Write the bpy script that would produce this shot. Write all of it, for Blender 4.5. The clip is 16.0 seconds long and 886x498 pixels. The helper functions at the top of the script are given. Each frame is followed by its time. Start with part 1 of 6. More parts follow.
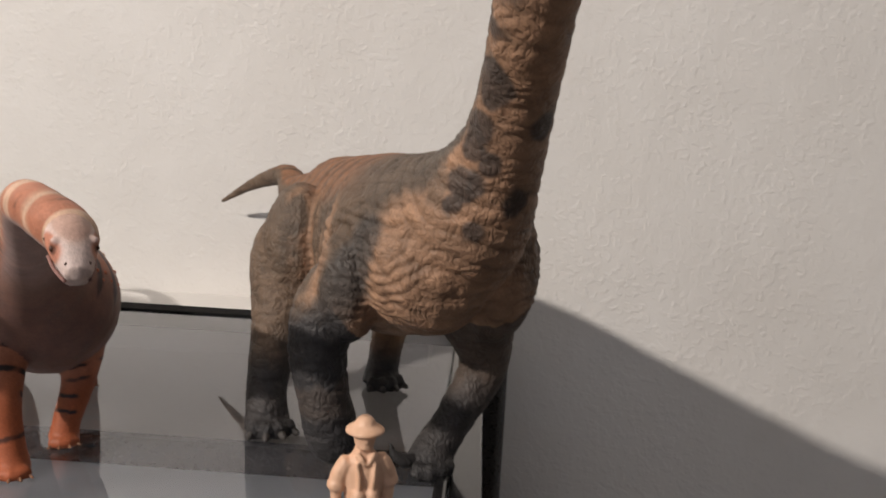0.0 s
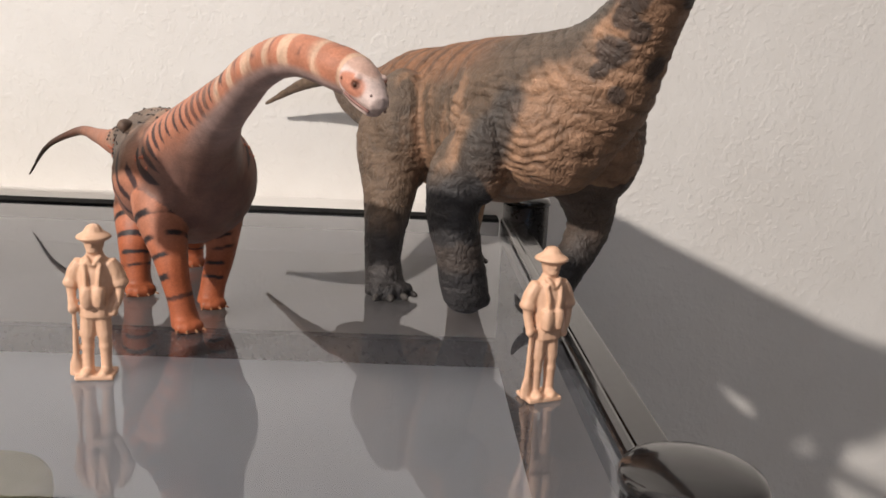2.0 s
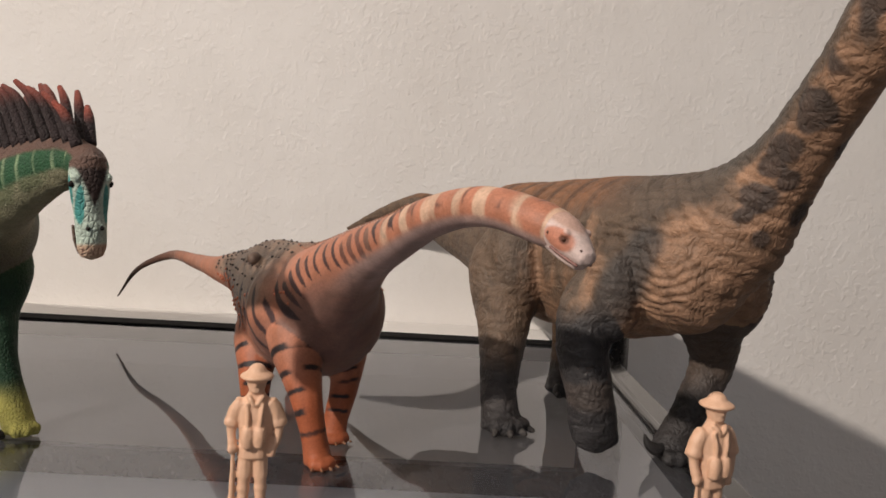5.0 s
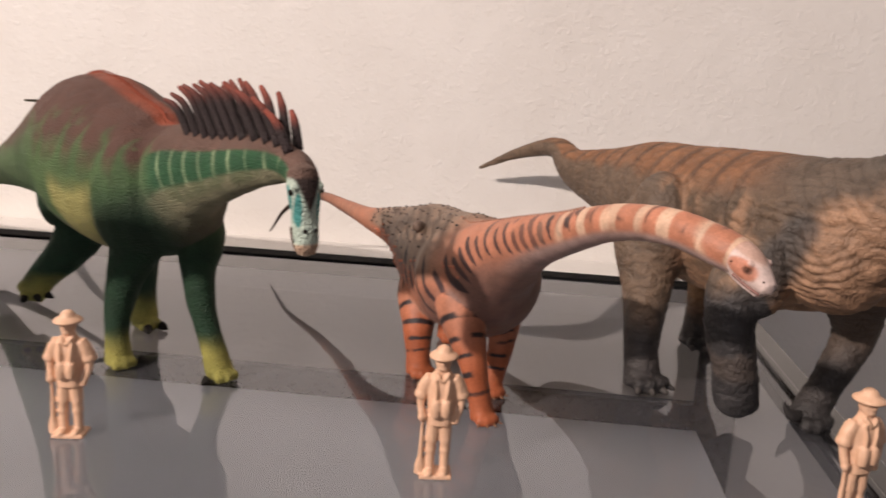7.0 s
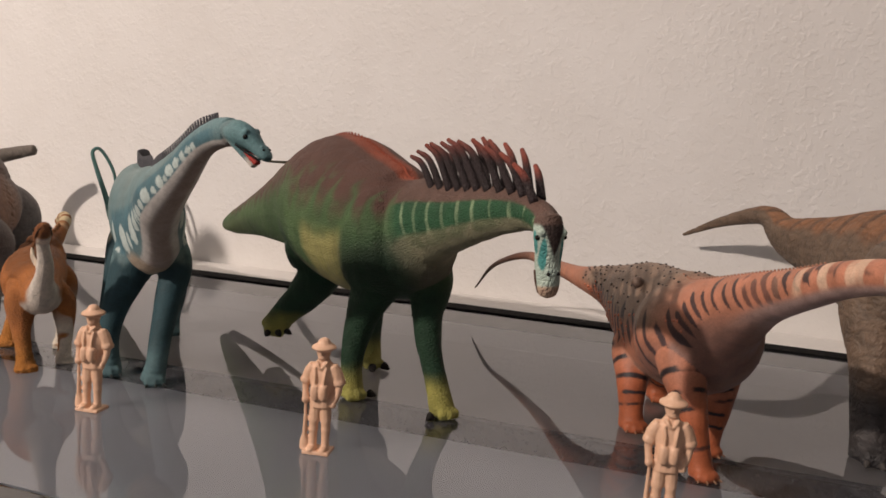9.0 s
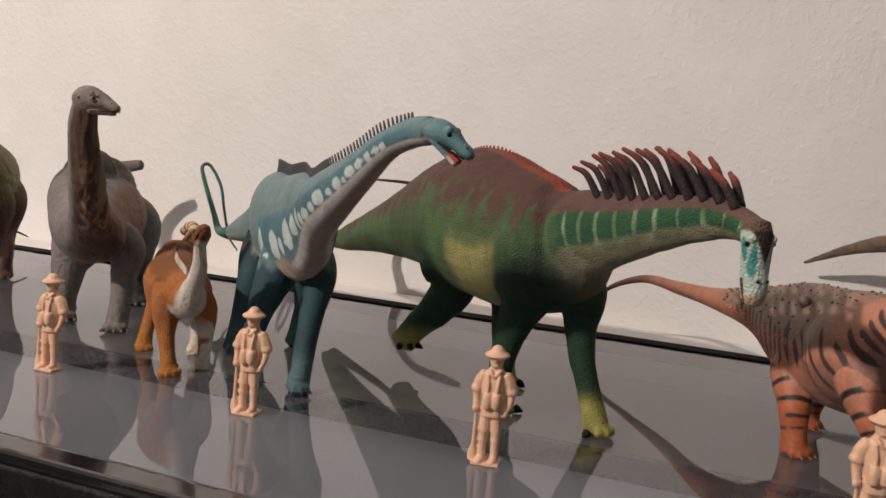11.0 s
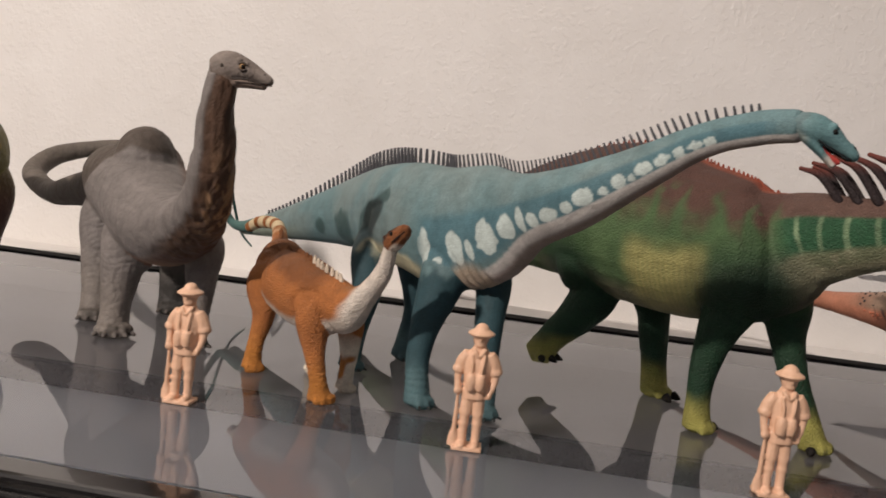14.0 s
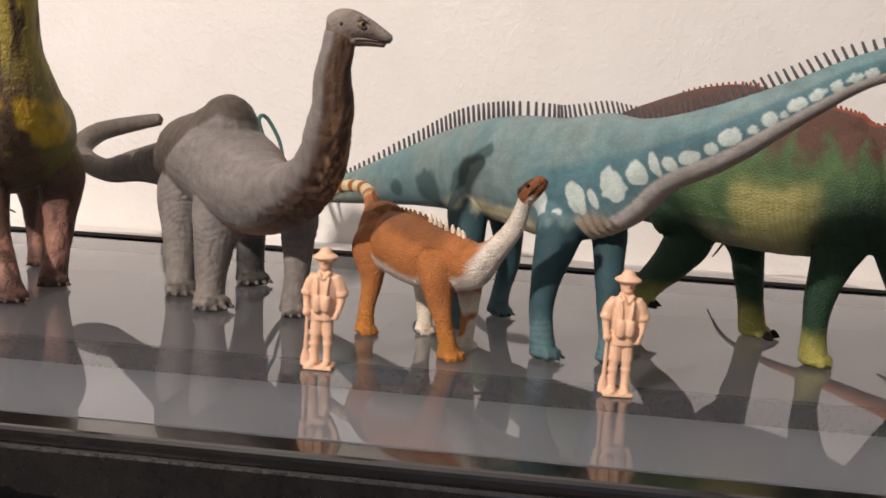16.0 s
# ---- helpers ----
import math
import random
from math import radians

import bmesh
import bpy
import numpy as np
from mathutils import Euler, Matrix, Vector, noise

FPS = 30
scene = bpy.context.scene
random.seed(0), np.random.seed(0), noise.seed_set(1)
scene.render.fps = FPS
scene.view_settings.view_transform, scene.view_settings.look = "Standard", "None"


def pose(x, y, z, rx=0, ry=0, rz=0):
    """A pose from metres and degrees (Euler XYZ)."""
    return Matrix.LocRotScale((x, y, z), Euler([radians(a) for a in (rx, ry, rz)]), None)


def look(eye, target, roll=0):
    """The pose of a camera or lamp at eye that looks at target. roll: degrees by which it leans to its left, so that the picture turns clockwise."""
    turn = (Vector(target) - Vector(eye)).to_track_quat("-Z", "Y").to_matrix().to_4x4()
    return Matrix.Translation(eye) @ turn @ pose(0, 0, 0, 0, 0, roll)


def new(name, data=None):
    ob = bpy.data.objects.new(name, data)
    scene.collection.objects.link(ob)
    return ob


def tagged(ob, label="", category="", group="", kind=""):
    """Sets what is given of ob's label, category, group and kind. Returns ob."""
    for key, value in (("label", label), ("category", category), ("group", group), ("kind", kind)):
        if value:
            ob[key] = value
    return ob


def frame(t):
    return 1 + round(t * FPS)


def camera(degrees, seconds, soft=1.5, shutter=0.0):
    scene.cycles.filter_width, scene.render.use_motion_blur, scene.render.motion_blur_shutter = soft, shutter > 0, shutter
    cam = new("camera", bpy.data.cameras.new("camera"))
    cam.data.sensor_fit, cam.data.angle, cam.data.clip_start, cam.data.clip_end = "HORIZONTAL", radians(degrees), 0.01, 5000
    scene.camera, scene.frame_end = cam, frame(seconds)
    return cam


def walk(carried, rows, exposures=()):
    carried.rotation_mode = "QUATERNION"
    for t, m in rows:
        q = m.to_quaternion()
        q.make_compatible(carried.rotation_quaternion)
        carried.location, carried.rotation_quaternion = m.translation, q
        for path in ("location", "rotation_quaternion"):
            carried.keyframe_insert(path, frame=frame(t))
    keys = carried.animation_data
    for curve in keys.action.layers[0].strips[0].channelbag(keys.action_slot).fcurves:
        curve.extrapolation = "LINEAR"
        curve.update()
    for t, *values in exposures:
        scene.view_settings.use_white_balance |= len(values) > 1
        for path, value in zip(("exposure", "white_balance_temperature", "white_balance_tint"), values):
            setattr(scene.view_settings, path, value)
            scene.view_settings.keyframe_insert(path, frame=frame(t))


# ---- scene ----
cam = camera(56.80, 16.0, 1.6, 0.3)
PATH = [
    (0.0, 0.0287, 0.0708, 0.6157, 82.02, -2.99, 2.92),
    (0.5, 0.0157, 0.0615, 0.6028, 80.33, -1.99, -2.26),
    (1.0, -0.0016, 0.0404, 0.5936, 77.60, -1.82, -2.67),
    (1.5, -0.0253, 0.0313, 0.5901, 77.25, -2.26, -2.09),
    (2.0, -0.0365, 0.0341, 0.5957, 77.37, -2.62, -1.56),
    (2.5, -0.0464, 0.0339, 0.5989, 80.24, -2.31, -1.35),
    (3.0, -0.0511, 0.0331, 0.6019, 83.23, -2.68, -1.13),
    (5.5, -0.0881, 0.0352, 0.6034, 85.12, -3.17, -0.53),
    (6.0, -0.0949, 0.0472, 0.6313, 79.60, -2.79, -2.74),
    (6.5, -0.1020, 0.0368, 0.6341, 77.20, -3.74, -1.99),
    (7.0, -0.1077, 0.0146, 0.6369, 77.13, -3.10, 5.97),
    (7.5, -0.1120, -0.0057, 0.6420, 77.26, -3.10, 9.66),
    (8.0, -0.1193, -0.0117, 0.6393, 81.17, -3.09, 12.10),
    (8.5, -0.1258, -0.0119, 0.6347, 81.78, -3.02, 15.03),
    (9.0, -0.1258, -0.0098, 0.6296, 81.59, -3.55, 18.03),
    (9.5, -0.1170, -0.0120, 0.6184, 82.93, -4.44, 19.39),
    (10.0, -0.1291, -0.0308, 0.6111, 83.73, -4.58, 23.51),
    (12.5, -0.2614, 0.0025, 0.6190, 84.72, -5.26, 12.00),
    (13.0, -0.2878, 0.0091, 0.6143, 84.98, -5.49, 9.86),
    (13.5, -0.3169, -0.0044, 0.6067, 84.68, -6.08, 8.97),
    (14.0, -0.3448, -0.0207, 0.6006, 84.27, -6.38, 8.43),
    (14.5, -0.3682, -0.0245, 0.5939, 83.07, -6.10, 9.06),
    (15.0, -0.3791, -0.0180, 0.5899, 82.65, -5.06, 8.10),
    (15.5, -0.3886, -0.0206, 0.5867, 81.93, -4.09, 6.50),
    (16.0, -0.4064, -0.0276, 0.5910, 82.01, -3.35, 5.91),
]
EXPOSURES = [(0.0, 0.36, 6300, 8), (0.5, 0.5, 6280, 8), (1.0, 0.66, 6280, 8), (1.5, 0.7, 6280, 8), (2.0, 0.68, 6280, 8), (2.5, 0.52, 6300, 8), (3.0, 0.36, 6350, 8), (5.5, 0.24, 6550, 11), (6.0, 0.36, 6600, 13), (6.5, 0.60, 6600, 13), (7.0, 0.5, 6700, 16), (7.5, 0.27, 6750, 16), (8.0, 0.10, 6750, 16), (9.5, 0.01, 6650, 13), (12.5, -0.05, 6500, 12), (14.0, 0.03, 6500, 12), (15.5, 0.30, 6500, 12), (16.0, 0.36, 6500, 12)]
walk(cam, [(t, pose(x, y, z, rx, ry, rz)) for t, x, y, z, rx, ry, rz in PATH], EXPOSURES)

# ---- world and light ----
world = bpy.data.worlds.new("world")
scene.world = world
world.use_nodes = True
world.node_tree.nodes["Background"].inputs[0].default_value = (0.75, 0.82, 1.0, 1)
world.node_tree.nodes["Background"].inputs[1].default_value = 0.02
LAMP = (-1.05, -0.72, 1.38)
bulb = new("lamp_bulb_light", bpy.data.lights.new("lamp_bulb_light", "POINT"))
bulb.data.energy, bulb.data.shadow_soft_size, bulb.data.color = 83, 0.024, (1.0, 0.885, 0.785)
bulb.location = LAMP
# added cool fill: area lamp set in an assumed, unseen window
cool_fill = new("cool_fill_light", bpy.data.lights.new("cool_fill_light", "AREA"))
cool_fill.data.shape, cool_fill.data.size, cool_fill.data.size_y = "RECTANGLE", 1.45, 1.05
cool_fill.data.energy, cool_fill.data.color = 4.5, (0.55, 0.72, 1.0)
cool_fill.matrix_world = look((-0.1, -3.02, 1.5), (-0.1, 0, 1.5))

TABLE = 0.5   # height of the glass top
WALL = 0.608  # face of the wall behind the stand


# ---- materials ----
def lin(r, g, b):
    """Linear colour from 0-255 values."""
    return tuple((c / 255 / 12.92 if c / 255 <= 0.04045 else ((c / 255 + 0.055) / 1.055) ** 2.4) for c in (r, g, b))


class Nodes:
    def __init__(self, name):
        self.mat = bpy.data.materials.new(name)
        self.mat.use_nodes = True
        self.tree = self.mat.node_tree
        self.bsdf = self.tree.nodes["Principled BSDF"]
        self.out = self.tree.nodes["Material Output"]

    def add(self, kind, **props):
        n = self.tree.nodes.new(kind)
        for k, v in props.items():
            if k == "ins":
                for i, val in v.items():
                    n.inputs[i].default_value = val
            elif k == "operation":
                n.operation = v
            elif k == "blend_type":
                n.blend_type = v
            elif k == "data_type":
                n.data_type = v
            elif k == "attribute_name":
                n.attribute_name = v
            elif k == "feature":
                n.feature = v
        return n

    def link(self, a, i, b, j):
        self.tree.links.new(a.outputs[i], b.inputs[j])

    def coords(self):
        return self.add("ShaderNodeTexCoord")

    def noise(self, scale, detail=4, rough=0.6, coord=None):
        n = self.add("ShaderNodeTexNoise", ins={"Scale": scale, "Detail": detail, "Roughness": rough})
        if coord:
            self.link(coord, "Object", n, "Vector")
        return n

    def ramp(self, a, b, src, outlet=0):
        n = self.add("ShaderNodeMapRange", ins={1: 0.3, 2: 0.7, 3: a, 4: b})
        self.link(src, outlet, n, 0)
        return n

    def bump(self, src, outlet, strength, dist, prev=None):
        n = self.add("ShaderNodeBump", ins={"Strength": strength, "Distance": dist})
        self.link(src, outlet, n, "Height")
        if prev:
            self.link(prev, 0, n, "Normal")
        return n


def mixed(name, ca, cb, scale, rough=0.5, bumps=(), metal=0.0, coat=0.0, rough_var=0.1):
    """Two-tone noise material with bump layers of (scale, strength, distance)."""
    m = Nodes(name)
    co = m.coords()
    n = m.noise(scale, 5, 0.65, co)
    ramp = m.add("ShaderNodeMapRange", ins={1: 0.32, 2: 0.68})
    m.link(n, 0, ramp, 0)
    mix = m.add("ShaderNodeMix", data_type="RGBA", ins={6: (*ca, 1), 7: (*cb, 1)})
    m.link(ramp, 0, mix, 0)
    m.link(mix, 2, m.bsdf, "Base Color")
    n2 = m.noise(scale * 6, 3, 0.6, co)
    rr = m.ramp(rough - rough_var, rough + rough_var, n2)
    m.link(rr, 0, m.bsdf, "Roughness")
    m.bsdf.inputs["Metallic"].default_value = metal
    m.bsdf.inputs["Coat Weight"].default_value = coat
    prev = None
    for s, st, d in bumps:
        prev = m.bump(m.noise(s, 3, 0.55, co), 0, st, d, prev)
    if prev:
        m.link(prev, 0, m.bsdf, "Normal")
    return m.mat


def orange_peel(name, ca, cb):
    """Wall paint with faintly raised, merging droplets over a finer roller grain."""
    m = Nodes(name)
    co = m.coords()
    stain = m.ramp(0, 1, m.noise(9, 5, 0.65, co))
    mix = m.add("ShaderNodeMix", data_type="RGBA", ins={6: (*ca, 1), 7: (*cb, 1)})
    m.link(stain, 0, mix, 0)
    m.link(mix, 2, m.bsdf, "Base Color")
    m.bsdf.inputs["Roughness"].default_value = 0.7
    m.bsdf.inputs["Specular IOR Level"].default_value = 0.3
    drop = m.add("ShaderNodeMapRange", ins={1: 0.46, 2: 0.66})
    drop.interpolation_type = "SMOOTHSTEP"
    m.link(m.noise(210, 2, 0.5, co), 0, drop, 0)
    where = m.add("ShaderNodeMapRange", ins={1: 0.35, 2: 0.6, 3: 0.45, 4: 1.0})
    m.link(m.noise(14, 3, 0.6, co), 0, where, 0)
    both = m.add("ShaderNodeMath", operation="MULTIPLY")
    m.link(drop, 0, both, 0)
    m.link(where, 0, both, 1)
    b1 = m.bump(both, 0, 0.30, 0.0007)
    b2 = m.bump(m.noise(420, 3, 0.55, co), 0, 0.25, 0.0004, b1)
    b3 = m.bump(m.noise(60, 3, 0.55, co), 0, 0.30, 0.0018, b2)
    m.link(b3, 0, m.bsdf, "Normal")
    return m.mat


WALL_PAINT = orange_peel("wall_paint", lin(229, 226, 223), lin(220, 216, 212))
# grey for the unseen walls, darkened to cut the light they bounce
LOW_BOUNCE_PAINT = mixed("low_bounce_paint", lin(112, 109, 106), lin(100, 98, 95), 2, 0.8)
CEILING_PAINT = mixed("ceiling_paint", lin(205, 205, 206), lin(197, 197, 198), 2, 0.85)
FLOOR_WOOD = mixed("floor_wood", lin(98, 88, 78), lin(80, 72, 64), 6, 0.45)
BLACK_GLOSS = mixed("black_lacquer", lin(16, 16, 18), lin(26, 25, 26), 30, 0.16, (), 0.0, 0.5, 0.06)
BLACK_RAIL = mixed("black_steel", lin(20, 20, 22), lin(34, 33, 34), 60, 0.3, ((900, 0.2, 0.0002),), 0.2)
BLACK_MATTE = mixed("black_matte", lin(8, 8, 9), lin(14, 14, 15), 60, 0.75)
FABRIC = mixed("black_cloth", lin(5, 5, 7), lin(11, 11, 13), 200, 0.98, ((1500, 0.8, 0.0006), (60, 0.5, 0.003)))
for dull in (BLACK_MATTE, FABRIC):
    dull.node_tree.nodes["Principled BSDF"].inputs["Specular IOR Level"].default_value = 0.08
SHELF = mixed("pale_shelf", lin(243, 245, 251), lin(233, 236, 244), 8, 0.6)
CREAM = mixed("cream_plastic", lin(214, 206, 172), lin(190, 184, 140), 45, 0.5, ((300, 0.2, 0.0004),))
PAPER = mixed("white_paper", lin(228, 224, 216), lin(214, 208, 200), 60, 0.8)
BULB_GLASS = mixed("lamp_white", lin(235, 230, 220), lin(225, 220, 210), 10, 0.5)


def glass_face():
    m = Nodes("glass_face")
    m.tree.nodes.remove(m.bsdf)
    co = m.coords()
    fres = m.add("ShaderNodeFresnel", ins={"IOR": 1.85})
    clear = m.add("ShaderNodeBsdfTransparent", ins={0: (0.98, 0.985, 0.995, 1)})
    gloss = m.add("ShaderNodeBsdfGlossy", ins={"Color": (0.96, 0.97, 1, 1), "Roughness": 0.012})
    smear = m.noise(14, 5, 0.6, co)
    rr = m.ramp(0.006, 0.035, smear)
    m.link(rr, 0, gloss, "Roughness")
    mix = m.add("ShaderNodeMixShader")
    m.link(fres, 0, mix, 0)
    m.link(clear, 0, mix, 1)
    m.link(gloss, 0, mix, 2)
    # dust specks, plus an even pale film added to brighten the glass
    dust_haze = m.add("ShaderNodeBsdfDiffuse", ins={0: (0.62, 0.62, 0.68, 1)})
    speck = m.noise(900, 2, 0.5, co)
    haze_film = m.noise(6, 4, 0.6, co)
    a = m.add("ShaderNodeMapRange", ins={1: 0.66, 2: 0.80, 3: 0.0, 4: 0.35})
    m.link(speck, 0, a, 0)
    b = m.add("ShaderNodeMapRange", ins={1: 0.4, 2: 0.7, 3: 0.050, 4: 0.080})
    m.link(haze_film, 0, b, 0)
    s = m.add("ShaderNodeMath", operation="ADD")
    m.link(a, 0, s, 0)
    m.link(b, 0, s, 1)
    mix2 = m.add("ShaderNodeMixShader")
    m.link(s, 0, mix2, 0)
    m.link(mix, 0, mix2, 1)
    m.link(dust_haze, 0, mix2, 2)
    m.link(mix2, 0, m.out, 0)
    return m.mat


GLASS = glass_face()


def glass_body():
    m = Nodes("glass_body")
    m.tree.nodes.remove(m.bsdf)
    clear = m.add("ShaderNodeBsdfTransparent", ins={0: (0.95, 0.97, 0.98, 1)})
    m.link(clear, 0, m.out, 0)
    return m.mat


GLASS_BODY = glass_body()


def skin(name, rough=0.5, scale=700, bump=0.5, depth=0.0005, coarse=0.4, spec=0.4, cells=True, folds=0.0):
    """Painted rubbery toy skin: colours from the paint layer, with grain and scales."""
    m = Nodes(name)
    co = m.coords()
    col = m.add("ShaderNodeVertexColor")
    col.layer_name = "paint"
    n1 = m.noise(160, 6, 0.7, co)
    n2 = m.noise(1400, 3, 0.6, co)
    v1 = m.ramp(0.80, 1.18, n1)
    v2 = m.ramp(0.86, 1.12, n2)
    mul = m.add("ShaderNodeMath", operation="MULTIPLY")
    m.link(v1, 0, mul, 0)
    m.link(v2, 0, mul, 1)
    tint = m.add("ShaderNodeVectorMath", operation="SCALE")
    m.link(col, 0, tint, 0)
    m.link(mul, 0, tint, "Scale")
    m.link(tint, 0, m.bsdf, "Base Color")
    rr = m.ramp(rough - 0.1, rough + 0.12, n1)
    m.link(rr, 0, m.bsdf, "Roughness")
    m.bsdf.inputs["Specular IOR Level"].default_value = spec
    if cells:
        tex = m.add("ShaderNodeTexVoronoi", feature="DISTANCE_TO_EDGE", ins={"Scale": scale})
        m.link(co, "Object", tex, "Vector")
        cap = m.add("ShaderNodeMapRange", ins={1: 0.0, 2: 0.25})
        m.link(tex, "Distance", cap, 0)
        b1 = m.bump(cap, 0, bump, depth)
    else:
        b1 = m.bump(m.noise(scale, 3, 0.6, co), 0, bump, depth)
    b2 = m.bump(m.noise(260, 5, 0.65, co), 0, coarse, 0.0012, b1)
    if folds:
        warp = m.noise(70, 3, 0.6, co)
        off = m.add("ShaderNodeVectorMath", operation="SCALE", ins={"Scale": 0.02})
        m.link(warp, "Color", off, 0)
        add = m.add("ShaderNodeVectorMath", operation="ADD")
        m.link(co, "Object", add, 0)
        m.link(off, 0, add, 1)
        sq = m.add("ShaderNodeVectorMath", operation="MULTIPLY", ins={1: (1.0, 1.0, 0.45)})
        m.link(add, 0, sq, 0)
        tx = m.add("ShaderNodeTexVoronoi", feature="DISTANCE_TO_EDGE", ins={"Scale": 330})
        m.link(sq, 0, tx, "Vector")
        cp = m.add("ShaderNodeMapRange", ins={1: 0.0, 2: 0.3})
        m.link(tx, "Distance", cp, 0)
        b2 = m.bump(cp, 0, folds, 0.0010, b2)
    m.link(b2, 0, m.bsdf, "Normal")
    return m.mat


# ---- mesh helpers ----
def mesh_from(bm, name, mats, smooth=True):
    me = bpy.data.meshes.new(name)
    bm.to_mesh(me)
    bm.free()
    for mt in mats:
        me.materials.append(mt)
    if smooth:
        me.polygons.foreach_set("use_smooth", [True] * len(me.polygons))
    return me


def thing(name, label, category, kind="", at=(0, 0, 0), group=""):
    ob = new(name)
    ob.location = at
    return tagged(ob, label, category, group, kind)


def part(name, bm, mat, parent=None, label="", smooth=False):
    ob = new(name, mesh_from(bm, name, [mat], smooth))
    if parent:
        ob.parent = parent
        ob.location = -parent.location
    if label:
        ob["label"] = label
    return ob


def box(x0, x1, y0, y1, z0, z1, bevel=0.0, seg=2):
    bm = bmesh.new()
    bmesh.ops.create_cube(bm, size=1)
    for v in bm.verts:
        v.co = Vector(((x0 + x1) / 2 + v.co.x * (x1 - x0), (y0 + y1) / 2 + v.co.y * (y1 - y0), (z0 + z1) / 2 + v.co.z * (z1 - z0)))
    if bevel:
        bmesh.ops.bevel(bm, geom=bm.edges[:], offset=bevel, segments=seg, affect="EDGES", profile=0.5)
    return bm


def lathe(rows, cx, cy, seg=48):
    """Turned solid from (radius, height) rows, bottom to top."""
    bm = bmesh.new()
    rings = []
    for r, z in rows:
        rings.append([bm.verts.new((cx + r * math.cos(a), cy + r * math.sin(a), z)) for a in (2 * math.pi * i / seg for i in range(seg))])
    for a, b in zip(rings, rings[1:]):
        for i in range(seg):
            bm.faces.new((a[i], a[(i + 1) % seg], b[(i + 1) % seg], b[i]))
    bm.faces.new(rings[0][::-1])
    bm.faces.new(rings[-1])
    return bm


# ---- numeric helpers for modelled figures ----
def vnoise(p, seed=0):
    """Smooth value noise in [0, 1] on an (n, 3) array."""
    i = np.floor(p).astype(np.int64)
    f = p - i
    f = f * f * (3 - 2 * f)
    out = np.zeros(len(p))
    for dx in (0, 1):
        for dy in (0, 1):
            for dz in (0, 1):
                h = (i[:, 0] + dx) * 374761393 + (i[:, 1] + dy) * 668265263 + (i[:, 2] + dz) * 2147483647 + seed * 974711
                h = (h ^ (h >> 13)) * 1274126177
                h = ((h ^ (h >> 16)) & 0xFFFFFF) / 0xFFFFFF
                w = (f[:, 0] if dx else 1 - f[:, 0]) * (f[:, 1] if dy else 1 - f[:, 1]) * (f[:, 2] if dz else 1 - f[:, 2])
                out += w * h
    return out


def fnoise(p, freq, octaves=3, seed=0):
    out, amp, tot = 0, 1.0, 0
    for o in range(octaves):
        out = out + amp * vnoise(p * freq * 2 ** o + 17.3 * o, seed + o)
        tot += amp
        amp *= 0.5
    return out / tot


def smooth(a, b, x):
    t = np.clip((x - a) / (b - a), 0, 1)
    return t * t * (3 - 2 * t)


def blend(col, other, w):
    return col * (1 - w[:, None]) + np.asarray(other)[None, :] * w[:, None]


def resample(rows, n):
    """Catmull-Rom through the rows; n samples."""
    p = np.array(rows, float)
    p = np.vstack([2 * p[0] - p[1], p, 2 * p[-1] - p[-2]])
    seg = np.linalg.norm(np.diff(p[1:-1, :3], axis=0), axis=1)
    cum = np.concatenate([[0], np.cumsum(seg)])
    out = []
    for s in np.linspace(0, cum[-1], n):
        k = min(np.searchsorted(cum, s, side="right") - 1, len(seg) - 1)
        t = (s - cum[k]) / seg[k]
        a, b, c, d = p[k], p[k + 1], p[k + 2], p[k + 3]
        out.append(0.5 * (2 * b + (c - a) * t + (2 * a - 5 * b + 4 * c - d) * t * t + (3 * b - a - 3 * c + d) * t ** 3))
    out = np.array(out)
    out[:, 3:] = np.maximum(out[:, 3:], 0.0004)
    return out


class Tube:
    """A swept limb or body: rows of x, y, z, half width and half height."""

    def __init__(self, rows, n=40, up=(0, 0, 1), seg=20, square=1.0):
        rows = [r if len(r) == 5 else (*r, r[3]) for r in rows]
        self.s = resample(rows, n)
        self.p = self.s[:, :3]
        t = np.gradient(self.p, axis=0)
        self.t = t / np.linalg.norm(t, axis=1)[:, None]
        u = np.array(up, float)
        self.u, self.w = [], []
        for k in range(n):
            u = u - self.t[k] * (u @ self.t[k])
            u = u / np.linalg.norm(u)
            self.u.append(u)
            self.w.append(np.cross(self.t[k], u))
        self.u, self.w = np.array(self.u), np.array(self.w)
        self.seg, self.square = seg, square

    def shell(self):
        """Vertices and faces of the closed tube, ends rounded off."""
        v, f, n, m = [], [], len(self.p), self.seg
        ang = np.arange(m) * 2 * math.pi / m
        ca, sa = np.cos(ang), np.sin(ang)
        if self.square != 1.0:
            ca, sa = np.sign(ca) * np.abs(ca) ** self.square, np.sign(sa) * np.abs(sa) ** self.square
        for k in range(n):
            v.append(self.p[k] + self.w[k] * self.s[k, 3] * ca[:, None] + self.u[k] * self.s[k, 4] * sa[:, None])
        v = np.vstack(v)
        for k in range(n - 1):
            for i in range(m):
                j = (i + 1) % m
                f.append((k * m + i, k * m + j, (k + 1) * m + j, (k + 1) * m + i))
        r0, r1 = self.s[0, 3:].min(), self.s[-1, 3:].min()
        ends = np.array([self.p[0] - self.t[0] * r0 * 0.6, self.p[-1] + self.t[-1] * r1 * 0.6])
        a, b = len(v), len(v) + 1
        for i in range(m):
            j = (i + 1) % m
            f.append((a, j, i))
            f.append((b, (n - 1) * m + i, (n - 1) * m + j))
        return np.vstack([v, ends]), f


